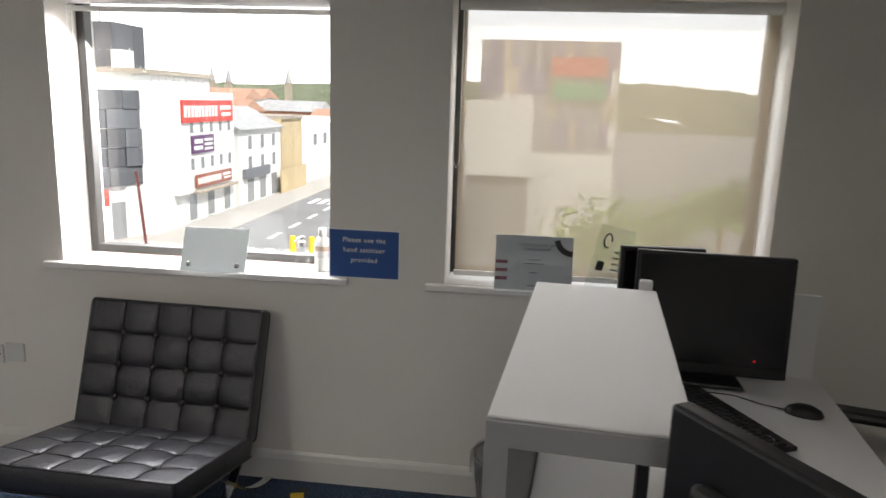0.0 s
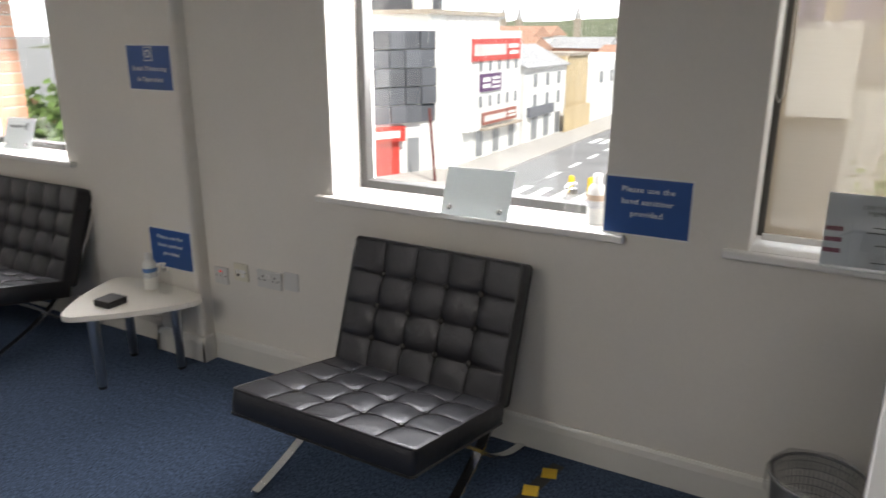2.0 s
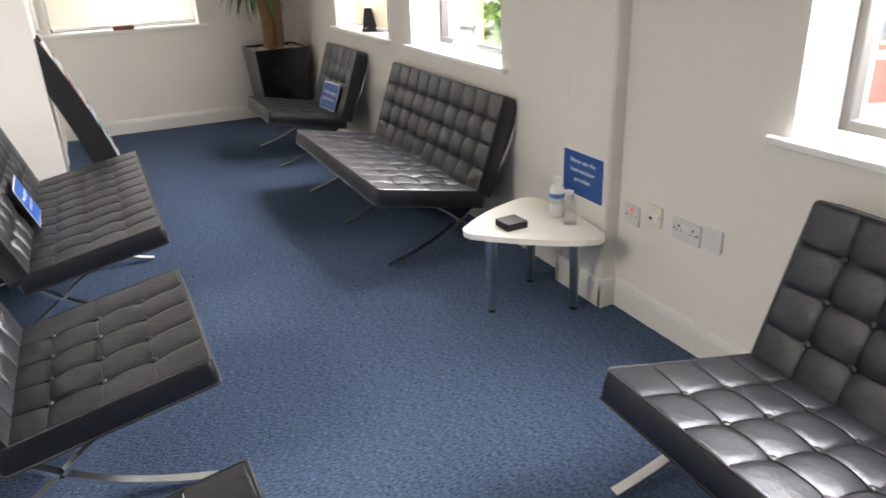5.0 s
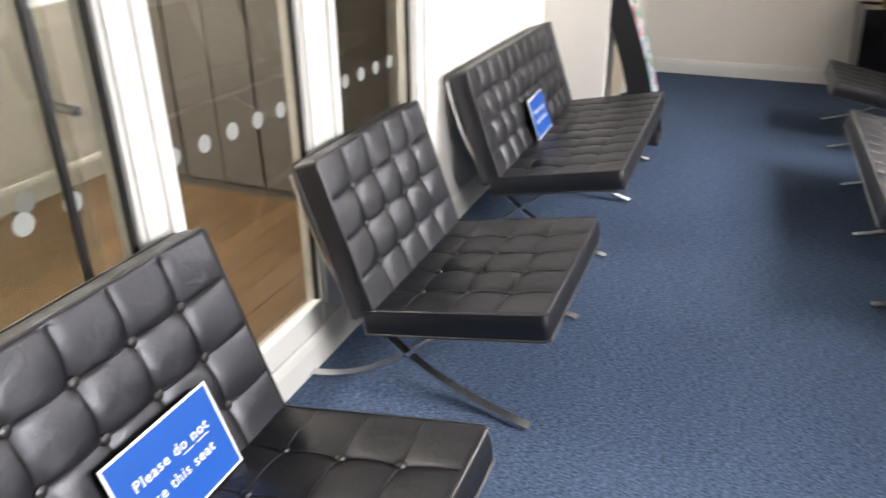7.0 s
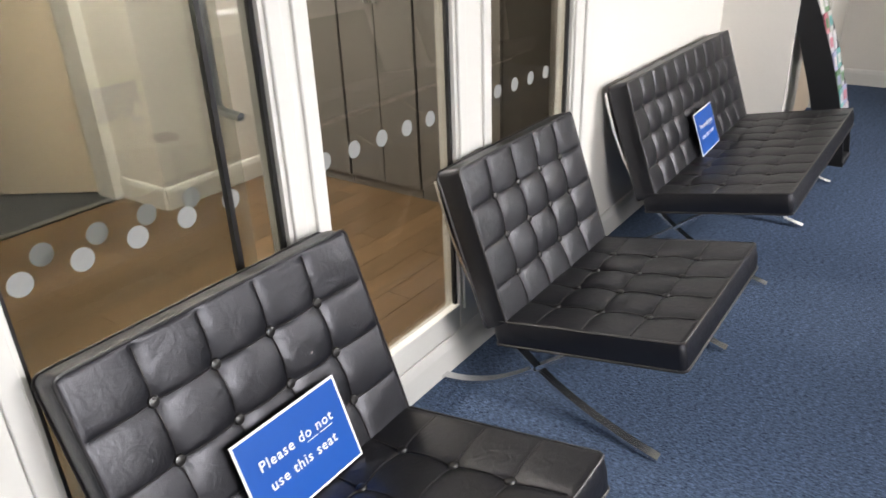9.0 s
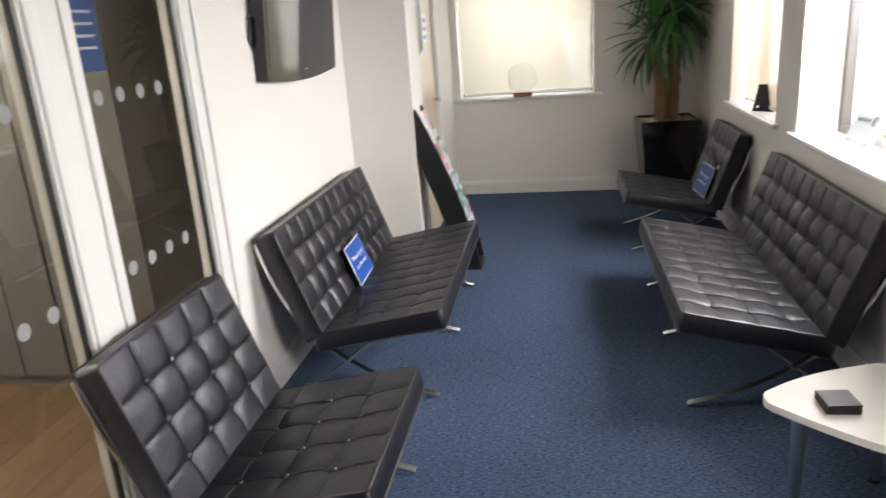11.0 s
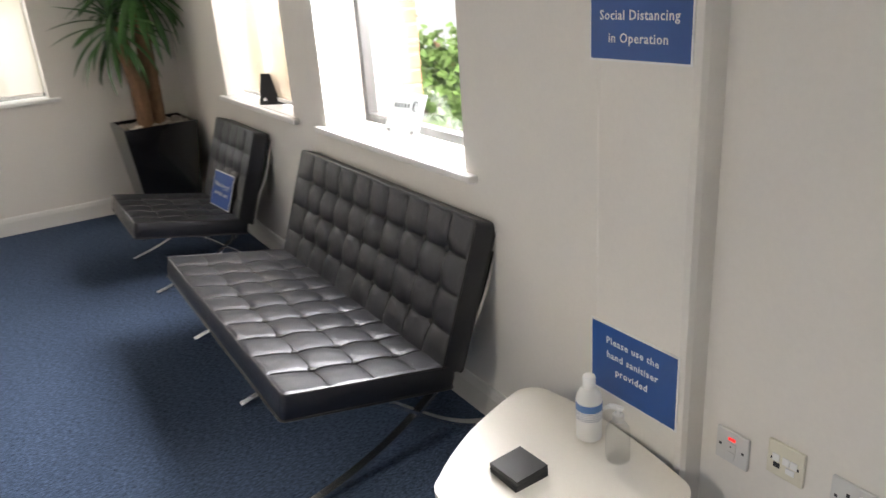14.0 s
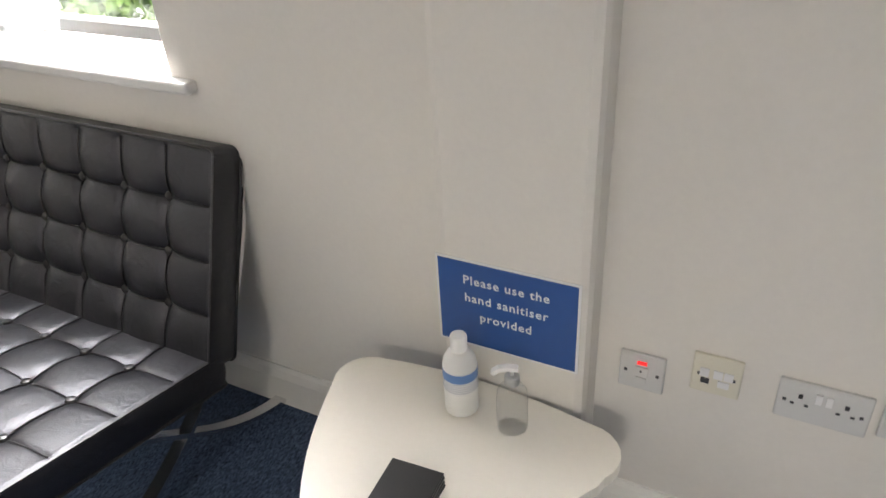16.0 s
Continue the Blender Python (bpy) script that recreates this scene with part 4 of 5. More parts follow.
acrylic_plate(pose(-0.775, 2.80, 0.915, 0, 0, 3), 0.272, 0.185, FROST, "frosted acrylic plate with chrome studs on the sill")
pl = acrylic_plate(pose(-3.86, 2.945, 0.915, 0, 0, 12), 0.215, 0.19, ACRYLIC, "clear acrylic plate with dark print on the sill", True, ((0.045, 0.05, 0.12, 0.155, INK),))
part("backing", boxes((-0.105, 0.105, 0.0052, 0.0062, 0.002, 0.188)), PAPER, pl.children[0], "white backing sheet")
for x in (-0.07, -0.05, -0.03, -0.01, 0.01):
    part("mark", boxes((x, x + 0.010, -0.0012, -0.0002, 0.128, 0.146)), INK, pl.children[0])
part("ring", tube([(0.055 + 0.014 * math.cos(a * math.pi / 9), -0.001, 0.137 + 0.02 * math.sin(a * math.pi / 9)) for a in range(16)], 0.002), INK, pl.children[0])
acrylic_plate(pose(-5.26, 2.93, 0.915, 0, 0, 48), 0.20, 0.18, BLACKP, "black plate leaning on the window sill")
cert = thing("certificate", pose(0.525, 2.79, 0.915, -10, 0, 2), "printed membership certificate in a clear stand on the sill", "certificate")
part("sheet", boxes((-0.148, 0.148, 0, 0.003, 0.008, 0.218)), PURPLEPAPER, cert)
part("stand", boxes((-0.15, 0.15, -0.004, -0.001, 0, 0.22)), ACRYLIC, cert, "clear acrylic stand")
part("foot", boxes((-0.14, 0.14, -0.03, 0.05, 0, 0.003)), ACRYLIC, cert)
lettering("lettering", "CERTIFICATE OF", 0.017, INK, cert, pose(0.01, -0.0008, 0.182, 90))
lettering("lettering", "MEMBERSHIP", 0.017, INK, cert, pose(0.01, -0.0008, 0.166, 90))
for i in range(3):
    part("bar", boxes((-0.146, -0.10, -0.0009, -0.0001, 0.045 + i * 0.032, 0.058 + i * 0.032)), MAROON, cert)
for z, w in ((0.125, 0.05), (0.11, 0.08), (0.075, 0.03), (0.025, 0.04)):
    part("line", boxes((-w / 2, w / 2, -0.0009, -0.0001, z, z + 0.003)), INK, cert)
part("swoosh", sweep([(0.148 - 0.062 * math.cos(a * math.pi / 18), -0.0006, 0.216 - 0.062 * math.sin(a * math.pi / 18)) for a in range(1, 10)], 0.0008, 0.022, side=Vector((0, 1, 0))), INK, cert)
aw = thing("award_block", pose(0.775, 2.72, 0.94, 0, 14, 25), "clear acrylic award plaque leaning in its stand", "award")
part("block", boxes((-0.075, 0.075, -0.009, 0.009, 0.02, 0.26), bev=0.003), ACRYLIC, aw)
part("ring", tube([(-0.04 + 0.016 * math.cos(a * math.pi / 9), -0.0105, 0.205 + 0.026 * math.sin(a * math.pi / 9)) for a in range(16)], 0.003), INK, aw)
part("mark", boxes((-0.06, -0.03, -0.0105, -0.0092, 0.09, 0.125)), INK, aw)
for i in range(4):
    part("line", boxes((0.0, 0.05, -0.0105, -0.0092, 0.10 + i * 0.022, 0.105 + i * 0.022)), STEEL, aw)
part("stand", boxes((-0.08, 0.08, -0.05, 0.05, -0.022, 0.016), bev=0.008), FROST, aw, m=pose(0, 0, 0, 0, -14, 0))
gl = thing("glass_disc", pose(EX + 0.03, 1.285, 0.915), "round clear glass award disc on a wooden base", "award")
part("disc", lathe(((0.11, -0.008), (0.135, -0.004), (0.136, 0.004), (0.11, 0.008)), 40), PANE, gl, m=pose(0, 0, 0.165, 0, 90, 0), smooth=True)
part("rim", tube([(0, 0.135 * math.cos(a * math.pi / 24), 0.165 + 0.135 * math.sin(a * math.pi / 24)) for a in range(49)], 0.0035), STEEL, gl, smooth=True)
part("base", boxes((-0.03, 0.03, -0.085, 0.085, 0, 0.034), bev=0.003), mat("award_wood", (0.20, 0.07, 0.03), 0.4, 0, 0.2, 9, 40, 0.02, stretch=(1, 8, 1)), gl, "reddish wooden base")

# ---- television, switch and door ----
tv = thing("television", pose(-3.985, 0.335, 1.70, -4, 0, 0), "large black wall-mounted television, switched off", "television")
TW, TH = 1.04, 0.60
tvb = bmesh.new()
n = 24
lo, hi = [], []
for y in (-0.055, 0.012):
    lo.append([tvb.verts.new(((i / n - 0.5) * TW, y, -TH / 2 - 0.028 * math.sin(math.pi * i / n))) for i in range(n + 1)])
    hi.append([tvb.verts.new(((i / n - 0.5) * TW, y, TH / 2)) for i in range(n + 1)])
for i in range(n):
    tvb.faces.new((lo[0][i], lo[0][i + 1], hi[0][i + 1], hi[0][i])), tvb.faces.new((lo[1][i], lo[1][i + 1], hi[1][i + 1], hi[1][i]))
    tvb.faces.new((lo[0][i], lo[0][i + 1], lo[1][i + 1], lo[1][i])), tvb.faces.new((hi[0][i], hi[0][i + 1], hi[1][i + 1], hi[1][i]))
for i in (0, n):
    tvb.faces.new((lo[0][i], lo[1][i], hi[1][i], hi[0][i]))
part("housing", tvb, TVSCREEN, tv, "glossy black bezel")
part("screen", boxes((-TW / 2 + 0.03, TW / 2 - 0.03, 0.0125, 0.014, -TH / 2 + 0.06, TH / 2 - 0.03)), TVSCREEN, tv, "glossy dark screen")
part("badge", boxes((-0.03, 0.03, 0.0125, 0.0135, -TH / 2 + 0.02, -TH / 2 + 0.03)), STEEL, tv)
part("wall_bracket", boxes((-0.2, 0.2, -0.062, -0.055, -0.2, 0.2)), BLACKP, tv)
part("cable", tube([(TW / 2 - 0.06, -0.05, 0.0), (TW / 2 + 0.03, -0.05, -0.03), (TW / 2 + 0.035, -0.05, -0.12), (TW / 2 - 0.03, -0.05, -0.2)], 0.006), BLACKP, tv, smooth=True)
sw = thing("light_switch", pose(-5.30, 0.637, 1.36), "cream plastic wall switch box", "switch")
part("face_plate", boxes((-0.043, 0.043, 0, 0.032, -0.06, 0.06), bev=0.004), TABLETOP, sw)
d2 = thing("door_2", Matrix.Identity(4), "closed beige office door with a lever handle", "door", kind="structure")
part("door_leaf", boxes((-6.21, -5.44, 0.58, 0.622, 0.005, 2.01), bev=0.002), DOORWOOD, d2)
part("door_frame", boxes((-6.25, -6.212, 0.48, 0.645, 0, 2.05), (-5.438, -5.40, 0.48, 0.645, 0, 2.05), (-6.212, -5.438, 0.48, 0.645, 2.012, 2.05)), GLOSSW, d2)
part("architrave", boxes((-5.40, -5.345, 0.636, 0.652, 0, 2.1), (-6.32, -6.25, 0.636, 0.652, 0, 2.1)), GLOSSW, d2)
part("vision_frame", boxes((-5.72, -5.70, 0.623, 0.636, 1.40, 1.95), (-5.62, -5.60, 0.623, 0.636, 1.40, 1.95), (-5.70, -5.62, 0.623, 0.636, 1.40, 1.42)), STEEL, d2, "steel frame of the vision panel")
part("vision_pane", boxes((-5.70, -5.62, 0.6225, 0.626, 1.42, 1.95)), PARTGLASS, d2)
part("door_handle", tube([(-6.12, 0.622, 1.03), (-6.12, 0.675, 1.03), (-6.10, 0.68, 1.03), (-5.99, 0.68, 1.03)], 0.010), STEEL, d2, "steel lever handle", smooth=True)
part("door_notice", boxes((-5.95, -5.80, 0.6225, 0.625, 1.48, 1.68)), PURPLEPAPER, d2)
for i in range(3):
    part("notice_block", boxes((-5.94, -5.81, 0.6252, 0.626, 1.50 + i * 0.06, 1.53 + i * 0.06)), LABELBLUE, d2)
gn = thing("glass_notice", pose(-2.37, 0.215, 1.64, 0, 0, 180), "dark blue notice on the glass partition", "notice")
part("sheet", boxes((-0.075, 0.075, -0.002, 0, -0.115, 0.115)), BLUE, gn)
for i in range(4):
    part("line", boxes((-0.05, 0.05, -0.003, -0.0021, -0.05 + i * 0.035, -0.042 + i * 0.035)), PAPER, gn)

# ---- leaflet rack ----
rack = thing("leaflet_rack", pose(-4.885, 0.70, 0), "black curved leaflet rack filled with brochures", "leaflet rack")


def rack_curve(t):
    return Vector((0, 0.0 + 0.365 * (1 - (1 - t) ** 1.45), 1.09 * (1 - t)))


for x in (-0.0, -0.245):
    sp = bmesh.new()
    n = 18
    outer = [rack_curve(i / n) for i in range(n + 1)]
    inner = [p + Vector((0, -0.13 - 0.02 * i / n, -0.05)) if p.z > 0.05 else p + Vector((0, -0.12, 0)) for i, p in enumerate(outer)]
    rw = [[sp.verts.new((x - e, q.y, max(q.z, 0))) for e in (0.0, 0.018) for q in (a, b)] for a, b in zip(outer, inner)]
    for a, b in zip(rw, rw[1:]):
        for i, j in ((0, 1), (3, 2), (2, 0), (1, 3)):
            sp.faces.new((a[i], a[j], b[j], b[i]))
    sp.faces.new([rw[0][i] for i in (0, 1, 3, 2)])
    sp.faces.new([rw[-1][i] for i in (0, 1, 3, 2)])
    part("side_panel", sp, BLACKP, rack, "curved black side panel")
part("back_panel", sweep([rack_curve(i / 12) + Vector((-0.131, -0.075, -0.04)) for i in range(0, 11)], 0.225, 0.006), BLACKP, rack)
part("base", boxes((-0.26, -0.003, 0.20, 0.37, 0.0, 0.025)), BLACKP, rack)
PRINTS = [mat("leaflet_print", c, 0.3, 0, 0.3, 18, 60, 0.0) for c in ((0.62, 0.60, 0.58), (0.60, 0.58, 0.62), (0.55, 0.16, 0.22), (0.58, 0.57, 0.60), (0.35, 0.35, 0.55), (0.08, 0.22, 0.08), (0.10, 0.40, 0.38), (0.66, 0.60, 0.62))]
for i, pm in enumerate(PRINTS):
    q = rack_curve(0.10 + i * 0.095)
    nx = rack_curve(0.13 + i * 0.095)
    ang = math.degrees(math.atan2(nx.y - q.y, q.z - nx.z))
    part("shelf_lip", boxes((-0.242, -0.02, -0.012, 0.0, -0.028, -0.004)), BLACKP, rack, m=pose(0, q.y - 0.012, q.z - 0.045, 0, 0, 0))
    for k, dx in enumerate((-0.072, -0.187)):
        st = part("leaflet", boxes((-0.052, 0.052, -0.006, 0.0, -0.07, 0.075)), pm if k == 0 else PRINTS[(i * 3 + 2) % 8], rack, m=pose(dx, q.y - 0.004, q.z + 0.012, ang * 0.75, 0, (i * 7 + k * 3) % 5 - 2))
        part("leaflet_picture", boxes((-0.04, 0.04, 0.0003, 0.001, -0.01, 0.045)), PRINTS[(i * 5 + 3 + k) % 8], st)

# ---- potted yucca ----
yu = thing("potted_yucca", pose(-6.86, 2.535, 0), "tall yucca with two trunks in a glossy black planter", "plant")
pot = bmesh.new()
rings = []
for z, r, turn in ((0.0, 0.245, 2), (0.03, 0.25, 2), (0.66, 0.33, 2), (0.69, 0.333, 2), (0.692, 0.31, 2), (0.645, 0.305, 2)):
    rings.append([pot.verts.new((r * math.cos(radians(turn + 45 + 90 * k)) * 1.06, r * math.sin(radians(turn + 45 + 90 * k)) * 1.06, z)) for k in range(4)])
for a, b in zip(rings, rings[1:]):
    for i in range(4):
        pot.faces.new((a[i], a[(i + 1) % 4], b[(i + 1) % 4], b[i]))
pot.faces.new(rings[0][::-1]), pot.faces.new(rings[-1])
part("planter", pot, POT, yu, "glossy black tapered square planter")
pebble = bmesh.new()
bmesh.ops.create_icosphere(pebble, subdivisions=1, radius=0.026)
bmesh.ops.scale(pebble, vec=(1.3, 1.0, 0.7), verts=pebble.verts)
pebble = finish(pebble, "pebble", PEBBLE, True)
rnd = random.Random(8)
for i in range(90):
    x, y = rnd.uniform(-0.21, 0.21), rnd.uniform(-0.21, 0.21)
    part("pebble", pebble, PEBBLE, yu, m=pose(x, y, 0.655 + rnd.uniform(0, 0.02), rnd.uniform(-30, 30), rnd.uniform(-30, 30), rnd.uniform(0, 360)))


def trunk(points, r0, r1, seed):
    bm = bmesh.new()
    pts = [Vector(p) for p in points]
    path = []
    for i in range(25):
        t = i / 24 * (len(pts) - 1)
        k = min(int(t), len(pts) - 2)
        path.append(pts[k].lerp(pts[k + 1], t - k))
    rgs = []
    for i, p in enumerate(path):
        rr = r0 + (r1 - r0) * i / 24
        ring = []
        for k in range(16):
            a = 2 * math.pi * k / 16
            d = rr * (1 + 0.10 * noise.noise(Vector((math.cos(a) * 2 + seed, math.sin(a) * 2, i * 0.45))) + 0.03 * math.sin(i * 2.1))
            ring.append(bm.verts.new(p + Vector((math.cos(a) * d, math.sin(a) * d, 0))))
        rgs.append(ring)
    for a, b in zip(rgs, rgs[1:]):
        for k in range(16):
            bm.faces.new((a[k], a[(k + 1) % 16], b[(k + 1) % 16], b[k]))
    bm.faces.new(rgs[-1])
    return bm


part("trunk", trunk([(-0.03, 0.04, 0.64), (-0.02, 0.05, 1.1), (-0.03, 0.07, 1.55)], 0.062, 0.050, 1), BARK, yu, "rough brown trunk", smooth=True)
part("trunk", trunk([(0.05, -0.055, 0.64), (0.06, -0.06, 0.95), (0.05, -0.12, 1.36)], 0.058, 0.05, 7), BARK, yu, "rough brown trunk", smooth=True)


def blade(length, width, droop):
    """A sword leaf along local x that bends down towards its tip."""
    bm = bmesh.new()
    prev = None
    n = 9
    for i in range(n + 1):
        t = i / n
        w = width * (0.45 + 0.9 * t if t < 0.35 else 0.765 + 0.235 * math.sin((t - 0.35) / 0.65 * math.pi) ** 0.6 - 0.76 * ((t - 0.35) / 0.65) ** 2.2)
        w = max(w, 0.0008)
        x, z = length * t * (1 - 0.22 * droop * t), -length * droop * t * t * 0.75
        row = [bm.verts.new((x, -w / 2, z + w * 0.22)), bm.verts.new((x, 0, z)), bm.verts.new((x, w / 2, z + w * 0.22))]
        if prev:
            for k in range(2):
                bm.faces.new((prev[k], prev[k + 1], row[k + 1], row[k]))
        prev = row
    return bm


blades = [finish(blade(l, w, d), "leaf", LEAF, True) for l, w, d in ((0.46, 0.042, 0.15), (0.50, 0.046, 0.35), (0.42, 0.040, 0.05), (0.50, 0.044, 0.6), (0.38, 0.036, 0.25))]


def head(cx, cy, cz, count, spread, seed, scale=1.0):
    r = random.Random(seed)
    crown = part("crown", lathe(((0.045, -0.1), (0.04, 0.0), (0.02, 0.12)), 10), LEAF, yu, "crown of long pointed green leaves", pose(cx, cy, cz), True)
    for i in range(count):
        f = i / count
        pitch = -82 + 125 * f ** 0.8 + r.uniform(-10, 10)
        k = 3 if f > 0.72 else 1 if f > 0.45 else r.choice((0, 2, 4))
        part("leaf", blades[k], LEAF, crown, m=pose(0, 0, 0.10 - 0.2 * f, r.uniform(-25, 25), pitch * spread, i * 137.5 + r.uniform(-10, 10)) @ Matrix.Diagonal((scale, scale, scale, 1)))
    return crown


head(-0.03, 0.07, 1.66, 90, 1.0, 5, 1.1)
head(0.05, -0.14, 1.40, 55, 0.95, 9, 0.9)
head(-0.02, -0.05, 1.95, 60, 0.95, 14, 0.95)

# ---- outside ----
ASPHALT = mat("asphalt", (0.19, 0.19, 0.19), 0.9, 0, 0.25, 0.3, 8, 0.1)
PAVE = mat("pavement_slab", (0.38, 0.36, 0.33), 0.85, 0, 0.12, 0.5, 6, 0.05)
RENDER = mat("white_render", (0.78, 0.77, 0.74), 0.85, 0, 0.05, 0.25, 6, 0.03)
GREYP = mat("grey_cladding", (0.12, 0.125, 0.14), 0.6, 0.1, 0.1, 0.6, 12, 0.02, spread=0.3)
TAN = mat("tan_render", (0.50, 0.39, 0.23), 0.9, 0, 0.2, 0.4, 6, 0.05)
STONE = mat("stone_coping", (0.36, 0.31, 0.25), 0.9, 0, 0.15, 0.6, 8, 0.05)
SLATE = mat("slate_roof", (0.33, 0.33, 0.33), 0.7, 0, 0.2, 1, 10, 0.1)
TILE = mat("orange_roof_tile", (0.38, 0.22, 0.15), 0.85, 0, 0.25, 0.6, 8, 0.1)
DARKGLASS = mat("dark_window", (0.24, 0.25, 0.26), 0.15, 0, 0.2, 1, 10, 0.0)
REDP = mat("red_sign_board", (0.55, 0.05, 0.035), 0.5, 0, 0.08, 1, 12, 0.0)
PURPLE = mat("purple_sign_board", (0.10, 0.03, 0.12), 0.5, 0, 0.08, 1, 12, 0.0)
GREENP = mat("green_sign_board", (0.05, 0.33, 0.16), 0.5, 0, 0.08, 1, 12, 0.0)
GRASS = mat("grass", (0.11, 0.17, 0.045), 0.95, 0, 0.3, 0.3, 12, 0.3)
FOLIAGE = mat("tree_foliage", (0.15, 0.25, 0.05), 0.8, 0, 0.4, 1.2, 9, 0.2, spread=0.3)
FARWOOD = mat("far_woods", (0.10, 0.115, 0.06), 0.9, 0, 0.4, 0.12, 0.9, 0.3)
BRICK = mat("orange_brick", (0.42, 0.20, 0.12), 0.9, 0, 0.2, 4, 40, 0.2, spread=0.18)
WHITEP = mat("white_line_paint", (0.75, 0.75, 0.74), 0.8, 0, 0.1, 1, 8, 0.0)
PANELS = [mat("panel_" + n, c, 0.6, 0.05, 0.08, 0.6, 10, 0.0) for n, c in (("lilac", (0.22, 0.19, 0.32)), ("pale", (0.66, 0.64, 0.62)), ("slate", (0.12, 0.12, 0.19)), ("sand", (0.46, 0.39, 0.30)), ("grey", (0.36, 0.35, 0.37)))]
G = -7.5
struct("ground", boxes((-1500, 1500, 3.9, 2500, G - 0.5, G)), ASPHALT, "grey asphalt streets and yards", "ground")
struct("pavement", boxes((-40, -19.5, 20, 140, G + 0.002, G + 0.13)), PAVE, "pale pavement along the shops", "pavement")
struct("grass_verge", boxes((-60, -8, 6, 19, G + 0.002, G + 0.06), (6, 60, 20, 34, G + 0.002, G + 0.06)), GRASS, "green verge below the windows", "grass")
isl = lathe(((3.2, G + 0.001), (3.2, G + 0.12), (3.0, G + 0.14)), 32, -11.0, 56.0)
struct("traffic_island", isl, PAVE, "round pale traffic island", "traffic island")
for i in range(10):
    struct("road_mark", boxes((-16.2, -15.9, 44 + i * 4.2, 46.2 + i * 4.2, G + 0.002, G + 0.012)), WHITEP, "white dashed road marking", "road marking")
for i in range(6):
    struct("road_mark", boxes((-18.6 + i * 0.9, -18.1 + i * 0.9, 60, 63, G + 0.002, G + 0.012)), WHITEP, "worn white road lettering as bars", "road marking")
for i in range(7):
    struct("road_mark", boxes((-19 + i * 1.3, -18.4 + i * 1.3, 38, 41, G + 0.002, G + 0.012)), WHITEP, "white crossing stripe", "road marking")

# pale overcast sky behind everything
struct("backdrop_sky", boxes((-3000, 3000, 1500, 1502, -60, 1400)), glow("bright_overcast_sky", (0.95, 0.97, 1.0), 1.15), "bright white overcast sky", "sky")

# outer brick skin and the reveal beside the second window
wall_run("wall_outer_skin", EX - 0.3, 3.4, WY + 0.321, WY + 0.43, [(a - 0.12, b + 0.08, SILLZ - 0.05, HEAD + 0.06) for a, b in WINS], "orange brick outer skin", material=BRICK)
bk = finish(boxes((0, 0.10, 0, 0.215, 0, 0.065), bev=0.004), "brick", BRICK)
pier = thing("brick_pier", pose(-4.69, 3.285, SILLZ - 0.05), "orange brick pier outside the window", "brick pier", kind="structure")
part("mortar", boxes((0.003, 0.096, 0.003, 0.212, 0.0, 1.2)), STONE, pier)
for i in range(16):
    part("brick", bk, BRICK, pier, m=pose(0, 0, i * 0.075))


def facade_windows(parent, rows, u0, u1, count, w, h, wall_x):
    """Recessed windows on a wall that faces +x; u runs along y."""
    for z in rows:
        for i in range(count):
            y = u0 + (u1 - u0) * (i + 0.5) / count
            f = part("window", boxes((wall_x + 0.005, wall_x + 0.06, y - w / 2 - 0.07, y + w / 2 + 0.07, z - 0.07, z + h + 0.07)), RENDER, parent)
            part("pane", boxes((wall_x + 0.061, wall_x + 0.075, y - w / 2, y + w / 2, z, z + h)), DARKGLASS, f)


def board(parent, wall_x, y0, y1, z0, z1, material, bars):
    """A sign board whose words stand as plain pale bars."""
    b = part("sign_board", boxes((wall_x, wall_x + 0.12, y0, y1, z0, z1)), material, parent, "painted shop sign board")
    for a, c, d, e in bars:
        part("sign_bar", boxes((wall_x + 0.121, wall_x + 0.14, y0 + (y1 - y0) * a, y0 + (y1 - y0) * c, z0 + (z1 - z0) * d, z0 + (z1 - z0) * e)), RENDER, b)


wh = thing("shop_building", Matrix.Identity(4), "white rendered three-storey shop building with red signs", "building")
part("wall", boxes((-37, -23, 42.8, 55.3, G, 1.65)), RENDER, wh)
part("roof", boxes((-37, -24.6, 43.6, 54.6, 1.65, 2.7)), RENDER, wh)
part("coping", boxes((-37, -24.3, 43.2, 55.0, 2.7, 3.0)), STONE, wh, "stone coping")
for i in range(9):
    part("clerestory_window", boxes((-24.59, -24.54, 46 + i * 0.95, 46.75 + i * 0.95, 1.75, 2.6)), PANELS[1], wh)
LET = tuple((0.03 + i * 0.065, 0.075 + i * 0.065, 0.25, 0.75) for i in range(10)) + ((0.72, 0.95, 0.55, 0.75), (0.75, 0.95, 0.25, 0.42))
board(wh, -23, 46.6, 54.9, -0.45, 1.1, REDP, LET)
board(wh, -23, 47.9, 51.4, -2.6, -1.35, PURPLE, ((0.1, 0.45, 0.55, 0.8), (0.08, 0.45, 0.2, 0.42), (0.55, 0.92, 0.65, 0.8), (0.55, 0.92, 0.4, 0.55), (0.55, 0.92, 0.15, 0.28)))
board(wh, -22.9, 48.2, 54.2, -5.0, -4.1, mat("brown_fascia", (0.30, 0.10, 0.07), 0.6, 0, 0.1, 1, 12, 0.0), LET)
facade_windows(wh, (-1.15,), 47.2, 55.0, 5, 0.5, 0.7, -23)
facade_windows(wh, (-3.7,), 47.2, 55.0, 5, 0.5, 0.8, -23)
facade_windows(wh, (-7.2,), 46.4, 55.0, 3, 1.1, 2.0, -23)
part("awning", boxes((-22.99, -22.4, 47.8, 54.6, -5.35, -5.2)), STONE, wh)
